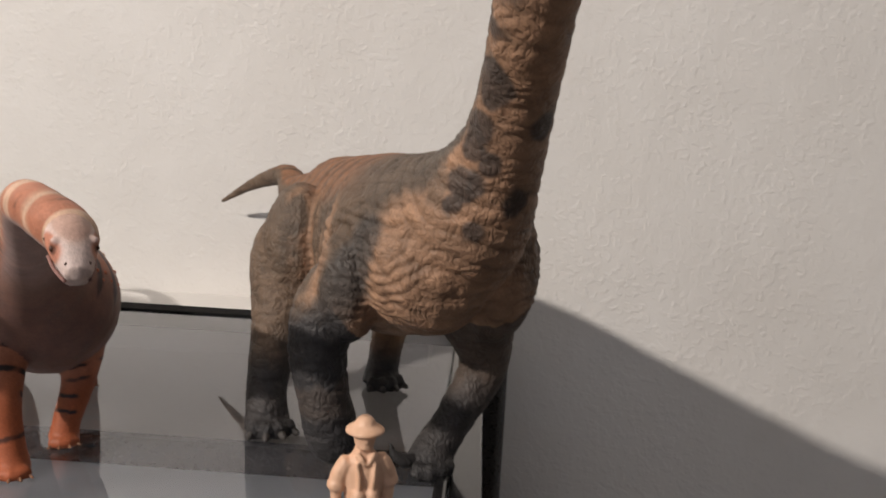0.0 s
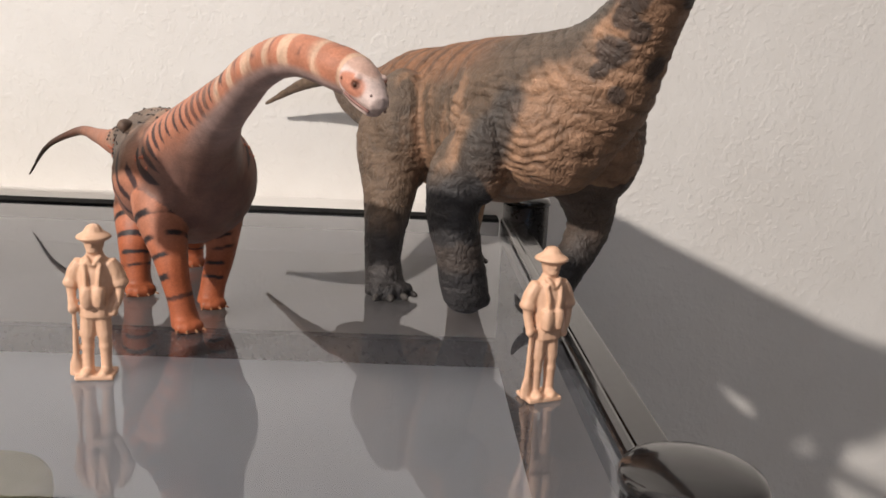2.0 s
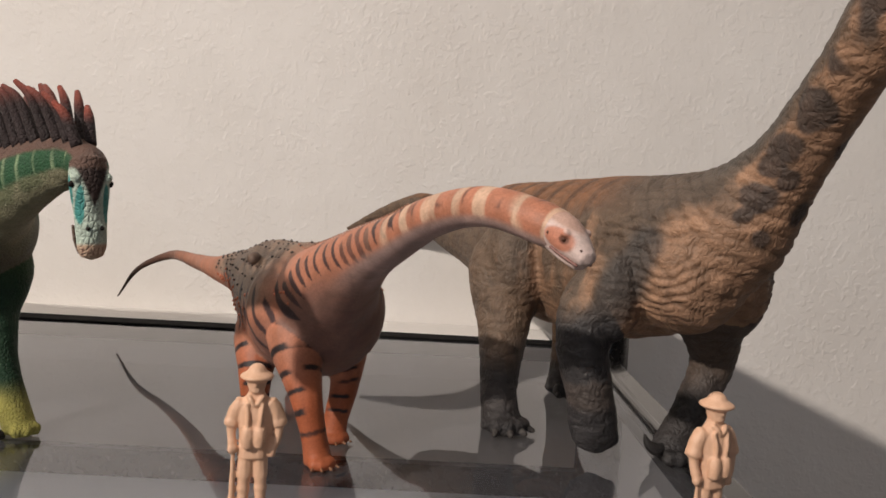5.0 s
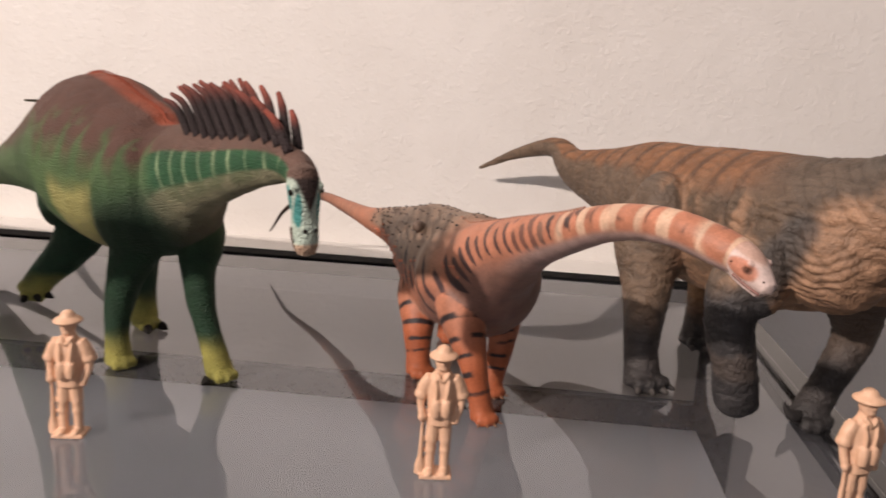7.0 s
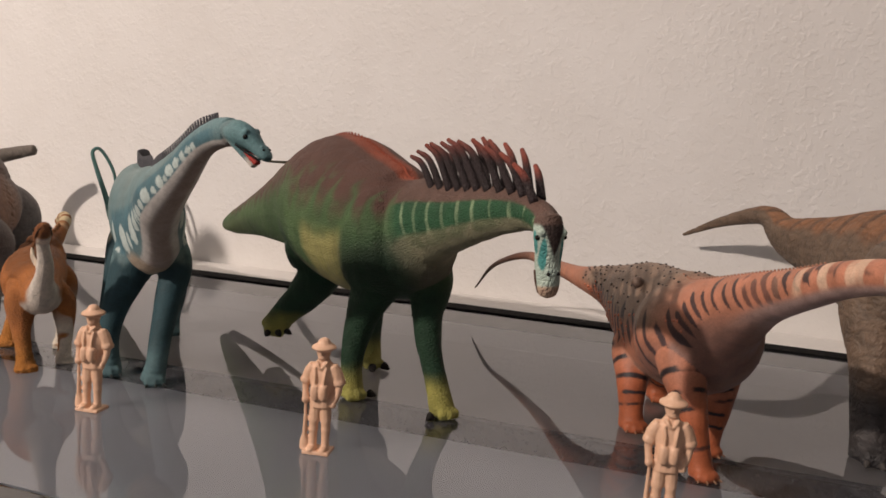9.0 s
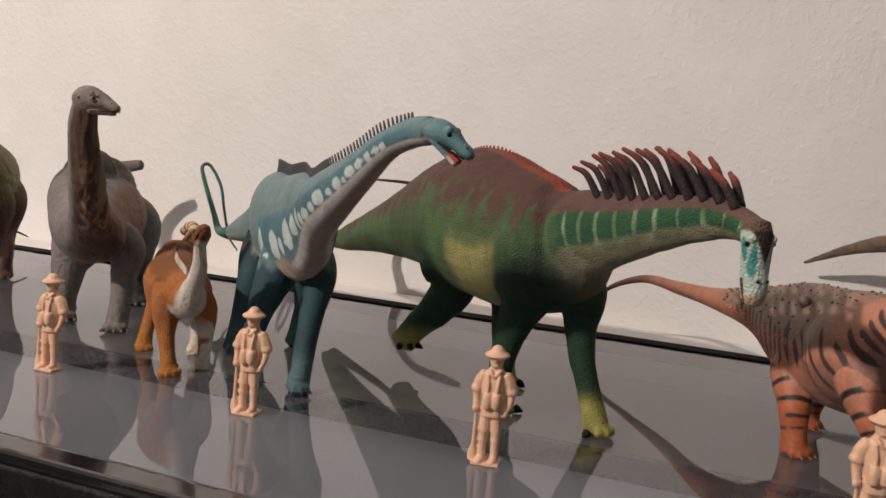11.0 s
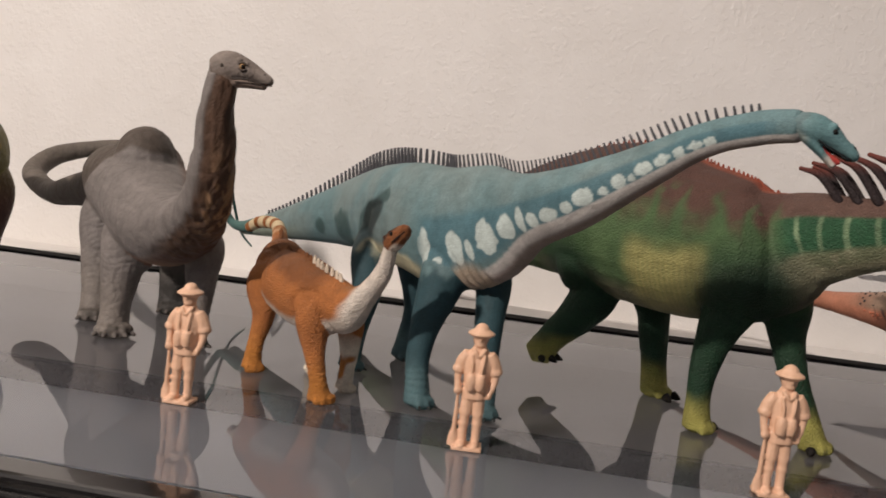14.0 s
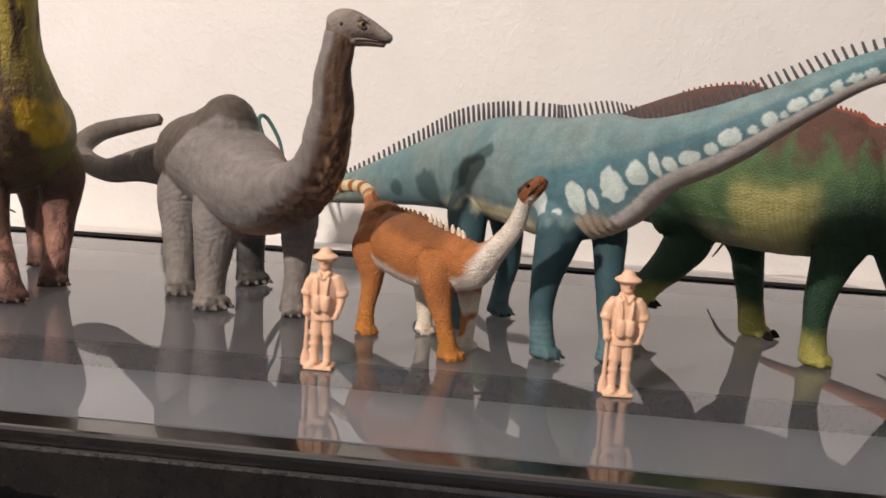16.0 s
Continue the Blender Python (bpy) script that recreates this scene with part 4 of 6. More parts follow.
def amarga_paint(v, pid, u, up, side, ridge, n):
    c = tone(v, (70, 93, 60))
    big = fnoise(v, 38, 3, 2)
    mid = fnoise(v, 90, 2, 8)
    fine = fnoise(v, 150, 3, 6)
    body = pid == 0
    z = v[:, 2] - TABLE
    u = u * G_LEN
    # brown back, its lower edge cut into by upright green flames
    wv = u * 31 + 1.6 * big
    lane = np.floor(wv)
    tip = 0.44 + 0.30 * (np.sin(lane * 12.9) * 0.5 + 0.5)
    flame = tip - 0.62 * np.abs(wv - lane - 0.5) * 2
    top = body * smooth(-0.24, 0.22, up - np.maximum(flame, 0.26) + 0.50 * (mid - 0.5)) * smooth(0.06, 0.14, u)
    c = blend(c, lin(86, 62, 55), top)
    c = blend(c, lin(82, 104, 70), top * smooth(0.62, 0.70, fnoise(np.stack([u * 60, up * 5, side], 1), 1.0, 2, 19)) * smooth(0.80, 0.60, up) * 0.45)
    c = blend(c, lin(150, 76, 54), body * smooth(0.965, 0.995, up) * smooth(0.42, 0.50, u) * smooth(0.72, 0.66, u) * 0.75)
    # lighter sweeps of green over the flank
    c = blend(c, lin(90, 112, 76), body * smooth(0.46, 0.70, fnoise(v * np.array((1.3, 1.3, 0.6)), 46, 2, 9)) * (1 - top) * smooth(0.75, 0.68, u) * 0.55)
    c = blend(c, lin(104, 112, 78), body * smooth(0.24, 0.12, u) * smooth(0.3, -0.3, up) * 0.4)
    # grey underside and chest
    c = blend(c, lin(126, 120, 98), body * smooth(-0.55, -0.80, up + 0.25 * (big - 0.5)) * smooth(0.40, 0.46, u) * 0.85)
    c = blend(c, lin(98, 96, 80), body * smooth(0.60, 0.66, u) * smooth(0.74, 0.68, u) * smooth(-0.05, -0.45, up + 0.2 * (mid - 0.5)) * 0.9)
    # yellow flank patch, ribbed, fading downwards
    s = (v[:, 0] + 0.2950) * 0.79 - (v[:, 1] - 0.3400) * 0.61
    ye = smooth(0.0235, 0.0130, np.abs(s + 0.004) + 0.008 * (mid - 0.5)) * smooth(0.0830, 0.0710, z + 0.006 * (mid - 0.5)) * smooth(0.042, 0.056, z) * smooth(0.0, 0.3, -0.62 * n[:, 0] - 0.78 * n[:, 1])
    ye = ye * (0.86 + 0.14 * np.sin(s * 2600 + 4 * mid) * smooth(0.076, 0.066, z)) * body
    c = blend(c, lin(172, 162, 104), ye * 0.78)
    # bottle-green shoulder, thighs and legs
    dark = smooth(1.15, 0.45, reach(v, (-0.264, 0.338, 0.060), (0.027, 0.034, 0.030)))
    dark = np.maximum(dark, 0.9 * smooth(1.1, 0.45, reach(v, (-0.334, 0.390, 0.056), (0.026, 0.030, 0.024))))
    leg = pid > 0
    dark = np.maximum(dark, leg * smooth(0.074, 0.052, z + 0.008 * (big - 0.5)))
    c = blend(c, lin(27, 53, 38), np.clip(dark, 0, 1) * 0.94)
    # neck: brown top, green band cut by pale bars, pale scaly underside
    nk = body * smooth(0.680, 0.705, u)
    c = blend(c, lin(98, 76, 68), nk * smooth(0.40, 0.52, up))
    band = nk * smooth(0.52, 0.42, up) * smooth(-0.42, -0.26, up)
    c = blend(c, lin(46, 84, 58), band)
    bar = smooth(0.66, 0.95, np.sin(u * 240 + 0.6 + 1.2 * (mid - 0.5)))
    c = blend(c, lin(134, 154, 120), band * bar * (0.55 + 0.45 * smooth(0.4, 0.6, fine)) * 0.85)
    c = blend(c, lin(130, 128, 104), nk * smooth(-0.22, -0.42, up + 0.15 * (mid - 0.5)) * (0.6 + 0.4 * smooth(0.42, 0.58, fine)))
    # yellow-green feet
    c = blend(c, lin(142, 138, 74), leg * smooth(0.021, 0.009, z + 0.008 * (mid - 0.5) - 0.006 * (pid == 1)))
    return c * (0.78 + 0.34 * fine)[:, None]


def amarga_head(v, x, y, z):
    c = tone(v, (178, 194, 182))
    c = blend(c, lin(56, 46, 44), smooth(0.6, -0.4, np.abs(y) - 4.4 * (1 - (x + 1) / 11.5)) * smooth(0.6, 1.6, z))
    c = blend(c, lin(100, 80, 72), smooth(0.5, -1.0, x))
    win = smooth(1.05, 0.85, np.hypot((x - 9.5) / 5.6, (np.abs(y) - 3.35) / 1.05)) * (z > 0)
    win = np.maximum(win, smooth(1.05, 0.85, np.hypot((x - 5.5) / 4.2, (z - 0.4) / 1.3)) * (np.abs(y) > 3.9))
    c = blend(c, lin(72, 142, 138), win)
    c = blend(c, lin(186, 160, 138), smooth(19.6, 20.8, x))
    c = blend(c, lin(120, 84, 76), smooth(0.5, 0.9, np.sin(y * 5.0)) * smooth(20.6, 21.4, x) * smooth(23.6, 22.8, x) * 0.8)
    return c * (0.9 + 0.2 * fnoise(v, 300, 2, 2))[:, None]


def amarga_extras(s, tubes):
    pieces = []
    rnd = random.Random(7)
    dark, red = np.array(lin(50, 41, 42)), np.array(lin(132, 66, 54))
    count = 11
    for k in range(count):
        q = k / (count - 1)
        full = math.sin(math.pi * min(1, 0.16 + q * 0.80)) ** 0.7
        rise = 0.0080 + 0.0150 * full
        back = 0.0080 + 0.0168 * full * (1 - 0.30 * q)
        for sd in (-1, 1):
            p, up, w, t, hw, hh = at_spine(s, min((0.752 + 0.168 * (q + 0.022 * sd)) / G_LEN, 0.985))
            b = p + up * hh * 0.80 + w * sd * hw * 0.42
            wob = np.array((rnd.uniform(-1, 1), rnd.uniform(-1, 1), rnd.uniform(-1, 1))) * 0.0011
            tip = b + np.array((0, 0, rise)) - t * back + w * sd * 0.0030 + wob
            tb = spike(b, tip, 0.0017, np.array((0, 0, 0.20 * back)) - t * 0.01 * back, 16, 10, 0.50)
            v, f = tb.shell()
            h = np.clip((v[:, 2] - b[2]) / rise, 0, 1)
            col = dark[None] * 0.85 * (1 - smooth(0.50, 1.0, h))[:, None] + red[None] * smooth(0.50, 1.0, h)[:, None]
            pieces.append(("neck_spine", [(v, f, col * rnd.uniform(0.85, 1.15))], "long dark spine with a reddish tip", []))
    comb = []
    for k in range(40):
        u = (0.46 + 0.25 * k / 40) / G_LEN
        p, up, w, t, hw, hh = at_spine(s, u)
        comb.append(plain(spike(p + up * hh * 0.95, p + up * (hh + 0.0012) - t * 0.0005, 0.0009, (0, 0, 0), 3, 6, 0.4).shell(), lin(138, 70, 52)))
    pieces.append(("back_comb", comb, "low russet comb along the back", []))
    pieces += sculpted_head((-0.1742, 0.2580, 0.1000), (0.08, -0.05, -1), (0.62, -0.78, 0),
                         [(-2.5, -0.5, 4.6, 4.6), (2, 0.2, 5.3, 4.6), (7, 0.3, 5.0, 4.3), (12, 0.2, 4.3, 3.8), (17, 0.2, 4.0, 3.8), (21, 0, 3.8, 3.2), (23.4, -0.5, 3.0, 2.2)],
                         [(6, -3.2, 3.2, 1.8), (14, -3.4, 3.3, 1.6), (22, -2.6, 3.1, 1.5)], amarga_head,
                         [(2.5, 4.0, 3.0, 1.4), (15.0, 1.7, 3.0, 1.0)],
                         [(16.0, 1.8, 3.7, 0.62, lin(30, 24, 22)), (4.0, 4.9, 1.8, 0.95, lin(26, 20, 16))],
                         [([(15, 4.2, -1.6), (19, 4.0, -1.2), (22.5, 3.0, -1.2)], 0.22, lin(96, 76, 66))])
    # whip end of the tail, curled behind the body
    whip = plain(Tube([(-0.472, 0.545, TABLE + 0.044, 0.0050), (-0.468, 0.568, TABLE + 0.056, 0.0036), (-0.440, 0.582, TABLE + 0.076, 0.0026), (-0.405, 0.572, TABLE + 0.091, 0.0019), (-0.424, 0.557, TABLE + 0.0955, 0.0013), (-0.449, 0.550, TABLE + 0.0960, 0.0008)], 40, (0, 0, 1), 10).shell(), lin(60, 58, 44))
    return pieces + [("tail_whip", [whip], "", [])]


dinosaur(
    "toy_amargasaurus", "green toy dinosaur with maroon back and long reddish neck spines", [
        (-0.4769, 0.5413, 0.0456, 0.0037, 0.0047), (-0.4544, 0.5201, 0.0514, 0.0073, 0.0090), (-0.4151, 0.4847, 0.0629, 0.0115, 0.0144), (-0.3751, 0.4496, 0.0736, 0.0180, 0.0223),
        (-0.3405, 0.4210, 0.0818, 0.0265, 0.0319), (-0.3085, 0.3910, 0.0845, 0.0345, 0.0389), (-0.2800, 0.3675, 0.0796, 0.0335, 0.0358), (-0.2560, 0.3480, 0.0793, 0.0250, 0.0297),
        (-0.2397, 0.3325, 0.0881, 0.0147, 0.0198), (-0.2209, 0.3127, 0.0936, 0.0098, 0.0136), (-0.2023, 0.2927, 0.0991, 0.0073, 0.0100), (-0.1870, 0.2779, 0.1019, 0.0056, 0.0073),
        (-0.1779, 0.2666, 0.1011, 0.0053, 0.0056), (-0.1752, 0.2605, 0.0992, 0.0050, 0.0052)],
    [[(-0.3275, 0.3950, 0.0640, 0.0170), (-0.3225, 0.3925, 0.0480, 0.0132), (-0.3300, 0.3905, 0.0345, 0.0100), (-0.3395, 0.3885, 0.0241, 0.0077), (-0.3475, 0.3860, 0.0130, 0.0074)],
     [(-0.2970, 0.4040, 0.0600, 0.0150), (-0.2930, 0.3960, 0.0423, 0.0088), (-0.2915, 0.3925, 0.0296, 0.0076), (-0.2902, 0.3892, 0.0171, 0.0064), (-0.2885, 0.3868, 0.0020, 0.0068)],
     [(-0.2640, 0.3440, 0.0720, 0.0150), (-0.2666, 0.3415, 0.0592, 0.0128), (-0.2718, 0.3395, 0.0452, 0.0092), (-0.2753, 0.3380, 0.0312, 0.0067), (-0.2768, 0.3365, 0.0163, 0.0053), (-0.2760, 0.3360, 0.0020, 0.0062)],
     [(-0.2440, 0.3480, 0.0600, 0.0110), (-0.2425, 0.3430, 0.0444, 0.0076), (-0.2398, 0.3385, 0.0320, 0.0062), (-0.2350, 0.3350, 0.0189, 0.0053), (-0.2290, 0.3320, 0.0020, 0.0060)]],
    (0.77, -0.64), amarga_paint, SKIN_SCALY, 0.0008, 8, [((-0.2675, 0.3430, 0.0745), (0.0210, 0.0205, 0.0280))], amarga_extras, (3, 0.6, 0.26), lin(22, 18, 16), (0.0003, 110), nails={1: (-0.3, 0.5), 2: (1.2,), 3: (-1.25,)})


L_LEN = 0.957  # share of the spine that lies behind the head
L_TOTAL = 0.433  # its whole length in metres


def diplo_paint(v, pid, u, up, side, ridge, n):
    c = tone(v, (112, 129, 129))
    big = fnoise(v, 40, 3, 3)
    fine = fnoise(v, 150, 2, 5)
    body = pid == 0
    u = u * L_LEN
    c = blend(c, lin(86, 120, 126), smooth(0.4, 0.7, big) * 0.6)
    # rounded white blotches along the flank and neck, on a darker band
    strip = body * smooth(0.572, 0.59, u) * smooth(0.945, 0.935, u)
    c = blend(c, lin(72, 106, 116), strip * smooth(0.30, 0.1, up) * smooth(-0.75, -0.5, up) * 0.8)
    rad = np.interp(u, (0.56, 0.66, 0.75, 0.85, 0.94), (0.0255, 0.0150, 0.0110, 0.0060, 0.0050))
    h = np.arcsin(np.clip(up, -1, 1)) * rad
    blot = np.zeros(len(v))
    # distance along, half width and half height of each blotch, in millimetres
    marks = ((-2, 2.8, 6.6), (5, 1.5, 1.8), (13, 3.2, 5.0), (20, 1.7, 2.8), (31, 4.6, 4.2), (44, 4.2, 3.9), (55, 2.3, 4.0), (62, 2.8, 2.5), (70, 3.2, 2.2), (78, 1.9, 1.9),
             (84, 3.0, 2.5), (91, 1.6, 1.5), (97, 2.6, 2.1), (102, 1.3, 1.2), (107, 2.3, 1.9), (114, 2.1, 1.7), (120, 1.6, 1.4), (126, 1.8, 1.4), (131, 1.5, 1.2))
    for a, sx, sz in marks:
        uc = 0.592 + a * 0.001 / L_TOTAL
        lo = -0.60 * np.interp(uc, (0.56, 0.66, 0.75, 0.85, 0.94), (0.0255, 0.0150, 0.0110, 0.0060, 0.0050))
        d = np.hypot((u - uc) * L_TOTAL * 1000 / (sx * 1.16), (h - lo - sz * 0.00100) * 1000 / (sz * 1.12)) + 0.60 * (fnoise(v, 240, 2, 13) - 0.5)
        blot = np.maximum(blot, smooth(1.08, 0.92, d))
    c = blend(c, lin(184, 196, 192), blot * strip * 0.95)
    c = blend(c, lin(192, 187, 182), body * smooth(0.02, -0.06, up + np.interp(u, (0.58, 0.66, 0.74), (0.86, 0.72, 0.56))) * smooth(0.585, 0.62, u) * 0.95)
    # brownish underside of the neck, with part of its shade painted in
    c = blend(c, lin(138, 120, 110), body * smooth(-0.84, -0.96, up) * smooth(0.58, 0.64, u) * 0.8)
    # tan fold of skin on the chest
    pouch = smooth(1.0, 0.6, np.linalg.norm((v - np.array((-0.3760, 0.313, TABLE + 0.048))) / np.array((0.015, 0.016, 0.020)), axis=1)) * body
    c = blend(c, lin(160, 144, 126), pouch * 0.95)
    # cream belly and hip patch, dark hip bars
    c = blend(c, lin(170, 162, 136), body * smooth(-0.50, -0.70, up + 0.3 * (big - 0.5)) * smooth(0.36, 0.42, u) * smooth(0.60, 0.55, u))
    mid = fnoise(v, 110, 2, 29)
    hip = smooth(0.0072, 0.0042, along(v, ((-0.4400, 0.3720, 0.0480), (-0.4390, 0.3760, 0.0640), (-0.4330, 0.3650, 0.0770))) + 0.004 * (mid - 0.5))
    hip = np.maximum(hip, smooth(0.0042, 0.0026, along(v, ((-0.4330, 0.3650, 0.0770), (-0.4222, 0.3480, 0.0850))) + 0.002 * (mid - 0.5)))
    hip = np.maximum(hip, smooth(1.1, 0.7, reach(v, (-0.4570, 0.4030, 0.0620), (0.011, 0.016, 0.013)) + 0.8 * (mid - 0.5)))
    hip = np.maximum(hip, smooth(1.1, 0.7, reach(v, (-0.4790, 0.4300, 0.0600), (0.006, 0.009, 0.006)) + 0.8 * (mid - 0.5)))
    c = blend(c, lin(56, 80, 80), hip * 0.85)
    ivory = smooth(1.1, 0.8, reach(v, (-0.4330, 0.3610, 0.0520), (0.007, 0.014, 0.010)) + 0.7 * (mid - 0.5))
    ivory = np.maximum(ivory, smooth(1.1, 0.8, reach(v, (-0.4140, 0.3400, 0.0490), (0.016, 0.022, 0.012)) + 0.5 * (mid - 0.5)))
    c = blend(c, lin(186, 182, 154), ivory * (pid != 3) * (pid != 4) * 0.9)
    c = blend(c, lin(150, 158, 140), body * smooth(0.25, 0.1, u) * smooth(-0.1, -0.5, up) * 0.8)
    leg = pid > 0
    c = blend(c, lin(46, 70, 76), leg * smooth(0.062, 0.054, v[:, 2] - TABLE + 0.012 * (fnoise(v, 180, 2, 23) - 0.5)))
    c = blend(c, lin(80, 106, 110), leg * smooth(0.024, 0.012, v[:, 2] - TABLE) * 0.8)
    c = blend(c, lin(180, 176, 150), (pid == 1) * smooth(0.30, 0.05, u) * smooth(0.45, 0.52, fnoise(v, 60, 2, 17)))
    return c * (0.88 + 0.24 * fine)[:, None]


def diplo_folds(v, pid, u, up, side):
    """Loose folds of the chest skin, and rings of wrinkles low on the legs."""
    s = (v[:, 0] + 0.3760) * 0.72 - (v[:, 1] - 0.3130) * 0.69
    z = v[:, 2] - TABLE
    pouch = (pid == 0) * smooth(1.1, 0.5, reach(v, (-0.3780, 0.3140, 0.0510), (0.018, 0.018, 0.018)))
    out = pouch * (np.abs(np.sin(math.pi * (s + 0.25 * (z - 0.05) + 0.004 * fnoise(v, 90, 2, 31)) / 0.0042)) ** 0.7 - 0.6) * 0.0013
    ring = np.abs(np.sin(math.pi * (z + 0.003 * fnoise(v, 140, 2, 32)) / 0.0026)) ** 0.6 - 0.7
    return out + (pid > 0) * smooth(0.022, 0.014, z) * ring * 0.00035


def diplo_head(v, x, y, z):
    c = tone(v, (80, 112, 118))
    c = blend(c, lin(106, 128, 130), smooth(4.5, -0.5, x) * 0.9)
    c = blend(c, lin(104, 138, 140), smooth(0.45, 0.6, fnoise(v, 160, 2, 4)) * 0.6)
    c = blend(c, lin(150, 164, 160), smooth(-2.4, -3.6, z) * smooth(5, 2, x))
    c = blend(c, lin(186, 180, 172), smooth(9.0, 12.0, x) * smooth(-3.6, -4.4, z))
    return c * (0.88 + 0.24 * fnoise(v, 320, 2, 2))[:, None]


def diplo_extras(s, tubes):
    pieces = []
    u = 0.09
    while u < 0.975:
        p, up, w, t, hw, hh = at_spine(s, u)
        end = np.array([u])
        thick = 0.00105 - 0.00048 * smooth(0.50, 0.75, end)[0]
        u += (0.0049 - 0.0022 * smooth(0.50, 0.75, end)[0]) / L_TOTAL
        h = 0.0049 + 0.0036 * math.exp(-((u - 0.42) / 0.13) ** 2) - 0.0030 * smooth(0.90, 0.975, end)[0] - 0.0026 * smooth(0.28, 0.1, end)[0]
        b = p + up * hh * 0.93
        pieces.append(("crest_spine", [plain(spike(b, b + up * (h + hh * 0.07) - t * h * 0.12, thick, (0, 0, 0), 4, 6, 0.7).shell(), lin(74, 74, 78))], "", []))
    pieces += sculpted_head((-0.2785, 0.2322, 0.1248), (0.86, -0.12, -0.46), (0, 0, 1),
                         [(-2.5, -1.6, 3.4, 3.0), (0.5, -0.5, 4.2, 4.0), (3.5, 0.4, 4.4, 4.3), (7.5, 0.8, 4.1, 3.7), (12, 0.2, 3.2, 2.5), (16, -0.4, 2.7, 2.0), (17.6, -0.8, 2.0, 1.4)],
                         [(2.5, -2.6, 3.1, 1.9), (9, -4.4, 2.5, 1.2), (14, -5.8, 1.7, 0.9)], diplo_head,
                         [(7.2, 2.9, 3.1, 1.3), (14.5, 1.4, 1.4, 0.8)],
                         [(8.3, 3.5, 2.0, 0.85, lin(16, 16, 14)), (15.5, 1.6, 1.4, 0.45, lin(30, 40, 42))],
                         [([(6, 3.6, -2.2), (9, 3.2, -2.4), (13, 2.7, -2.2), (16.5, 2.2, -2.0)], 0.28, lin(28, 34, 36)), ([(8, 0.9, -3.3), (11, 0.8, -3.9), (14.5, 0.6, -4.3)], 0.85, lin(172, 66, 60))])
    whip = Tube([(-0.545, 0.498, TABLE + 0.047, 0.0042), (-0.566, 0.518, TABLE + 0.046, 0.0030), (-0.578, 0.527, TABLE + 0.058, 0.0022), (-0.588, 0.528, TABLE + 0.080, 0.0018), (-0.592, 0.528, TABLE + 0.0935, 0.0015), (-0.5885, 0.533, TABLE + 0.0955, 0.0014), (-0.5800, 0.537, TABLE + 0.080, 0.0013), (-0.5745, 0.536, TABLE + 0.060, 0.0011), (-0.5660, 0.532, TABLE + 0.040, 0.0009), (-0.556, 0.530, TABLE + 0.030, 0.0006)], 80, (0, 0, 1), 10)
    return pieces + [("tail_whip", [plain(whip.shell(), lin(74, 108, 104))], "", [])]


dinosaur(
    "toy_diplodocus", "blue toy dinosaur with white blotches and a spiny crest", [
        (-0.5579, 0.5183, 0.0438, 0.0046, 0.0046), (-0.5158, 0.4795, 0.0538, 0.0095, 0.0095), (-0.4694, 0.4400, 0.0665, 0.0135, 0.0173), (-0.4365, 0.3960, 0.0740, 0.0158, 0.0228),
        (-0.4115, 0.3560, 0.0760, 0.0160, 0.0255), (-0.3895, 0.3315, 0.0745, 0.0155, 0.0267), (-0.3685, 0.3122, 0.0807, 0.0130, 0.0239), (-0.3555, 0.2955, 0.0874, 0.0106, 0.0151),
        (-0.3386, 0.2756, 0.0956, 0.0099, 0.0116), (-0.3190, 0.2618, 0.1077, 0.0071, 0.0078), (-0.3023, 0.2496, 0.1183, 0.0052, 0.0057), (-0.2875, 0.2385, 0.1230, 0.0050, 0.0054),
        (-0.2790, 0.2325, 0.1238, 0.0047, 0.0050)],
    [[(-0.4330, 0.3720, 0.0560, 0.0105), (-0.4320, 0.3640, 0.0400, 0.0080), (-0.4335, 0.3590, 0.0220, 0.0056), (-0.4345, 0.3555, 0.0095, 0.0050), (-0.4345, 0.3535, 0.0020, 0.0060)],
     [(-0.4160, 0.3860, 0.0580, 0.0098), (-0.4120, 0.3890, 0.0300, 0.0061), (-0.4150, 0.3890, 0.0120, 0.0048), (-0.4160, 0.3880, 0.0020, 0.0061)],
     [(-0.3890, 0.3250, 0.0600, 0.0112), (-0.3920, 0.3200, 0.0459, 0.0090), (-0.3950, 0.3160, 0.0324, 0.0064), (-0.3960, 0.3130, 0.0202, 0.0053), (-0.3950, 0.3115, 0.0106, 0.0052), (-0.3940, 0.3110, 0.0020, 0.0061)],
     [(-0.3695, 0.3285, 0.0570, 0.0080), (-0.3685, 0.3215, 0.0386, 0.0064), (-0.3675, 0.3150, 0.0221, 0.0054), (-0.3665, 0.3105, 0.0099, 0.0051), (-0.3670, 0.3085, 0.0020, 0.0060)]],
    (0.72, -0.69), diplo_paint, SKIN_MATT, 0.0007, 9, [((-0.3775, 0.3205, 0.064), (0.0120, 0.0110, 0.0125))], diplo_extras, (3, 0.5, 0.12), lin(40, 44, 44), (0.00014, 100), sculpt=diplo_folds)


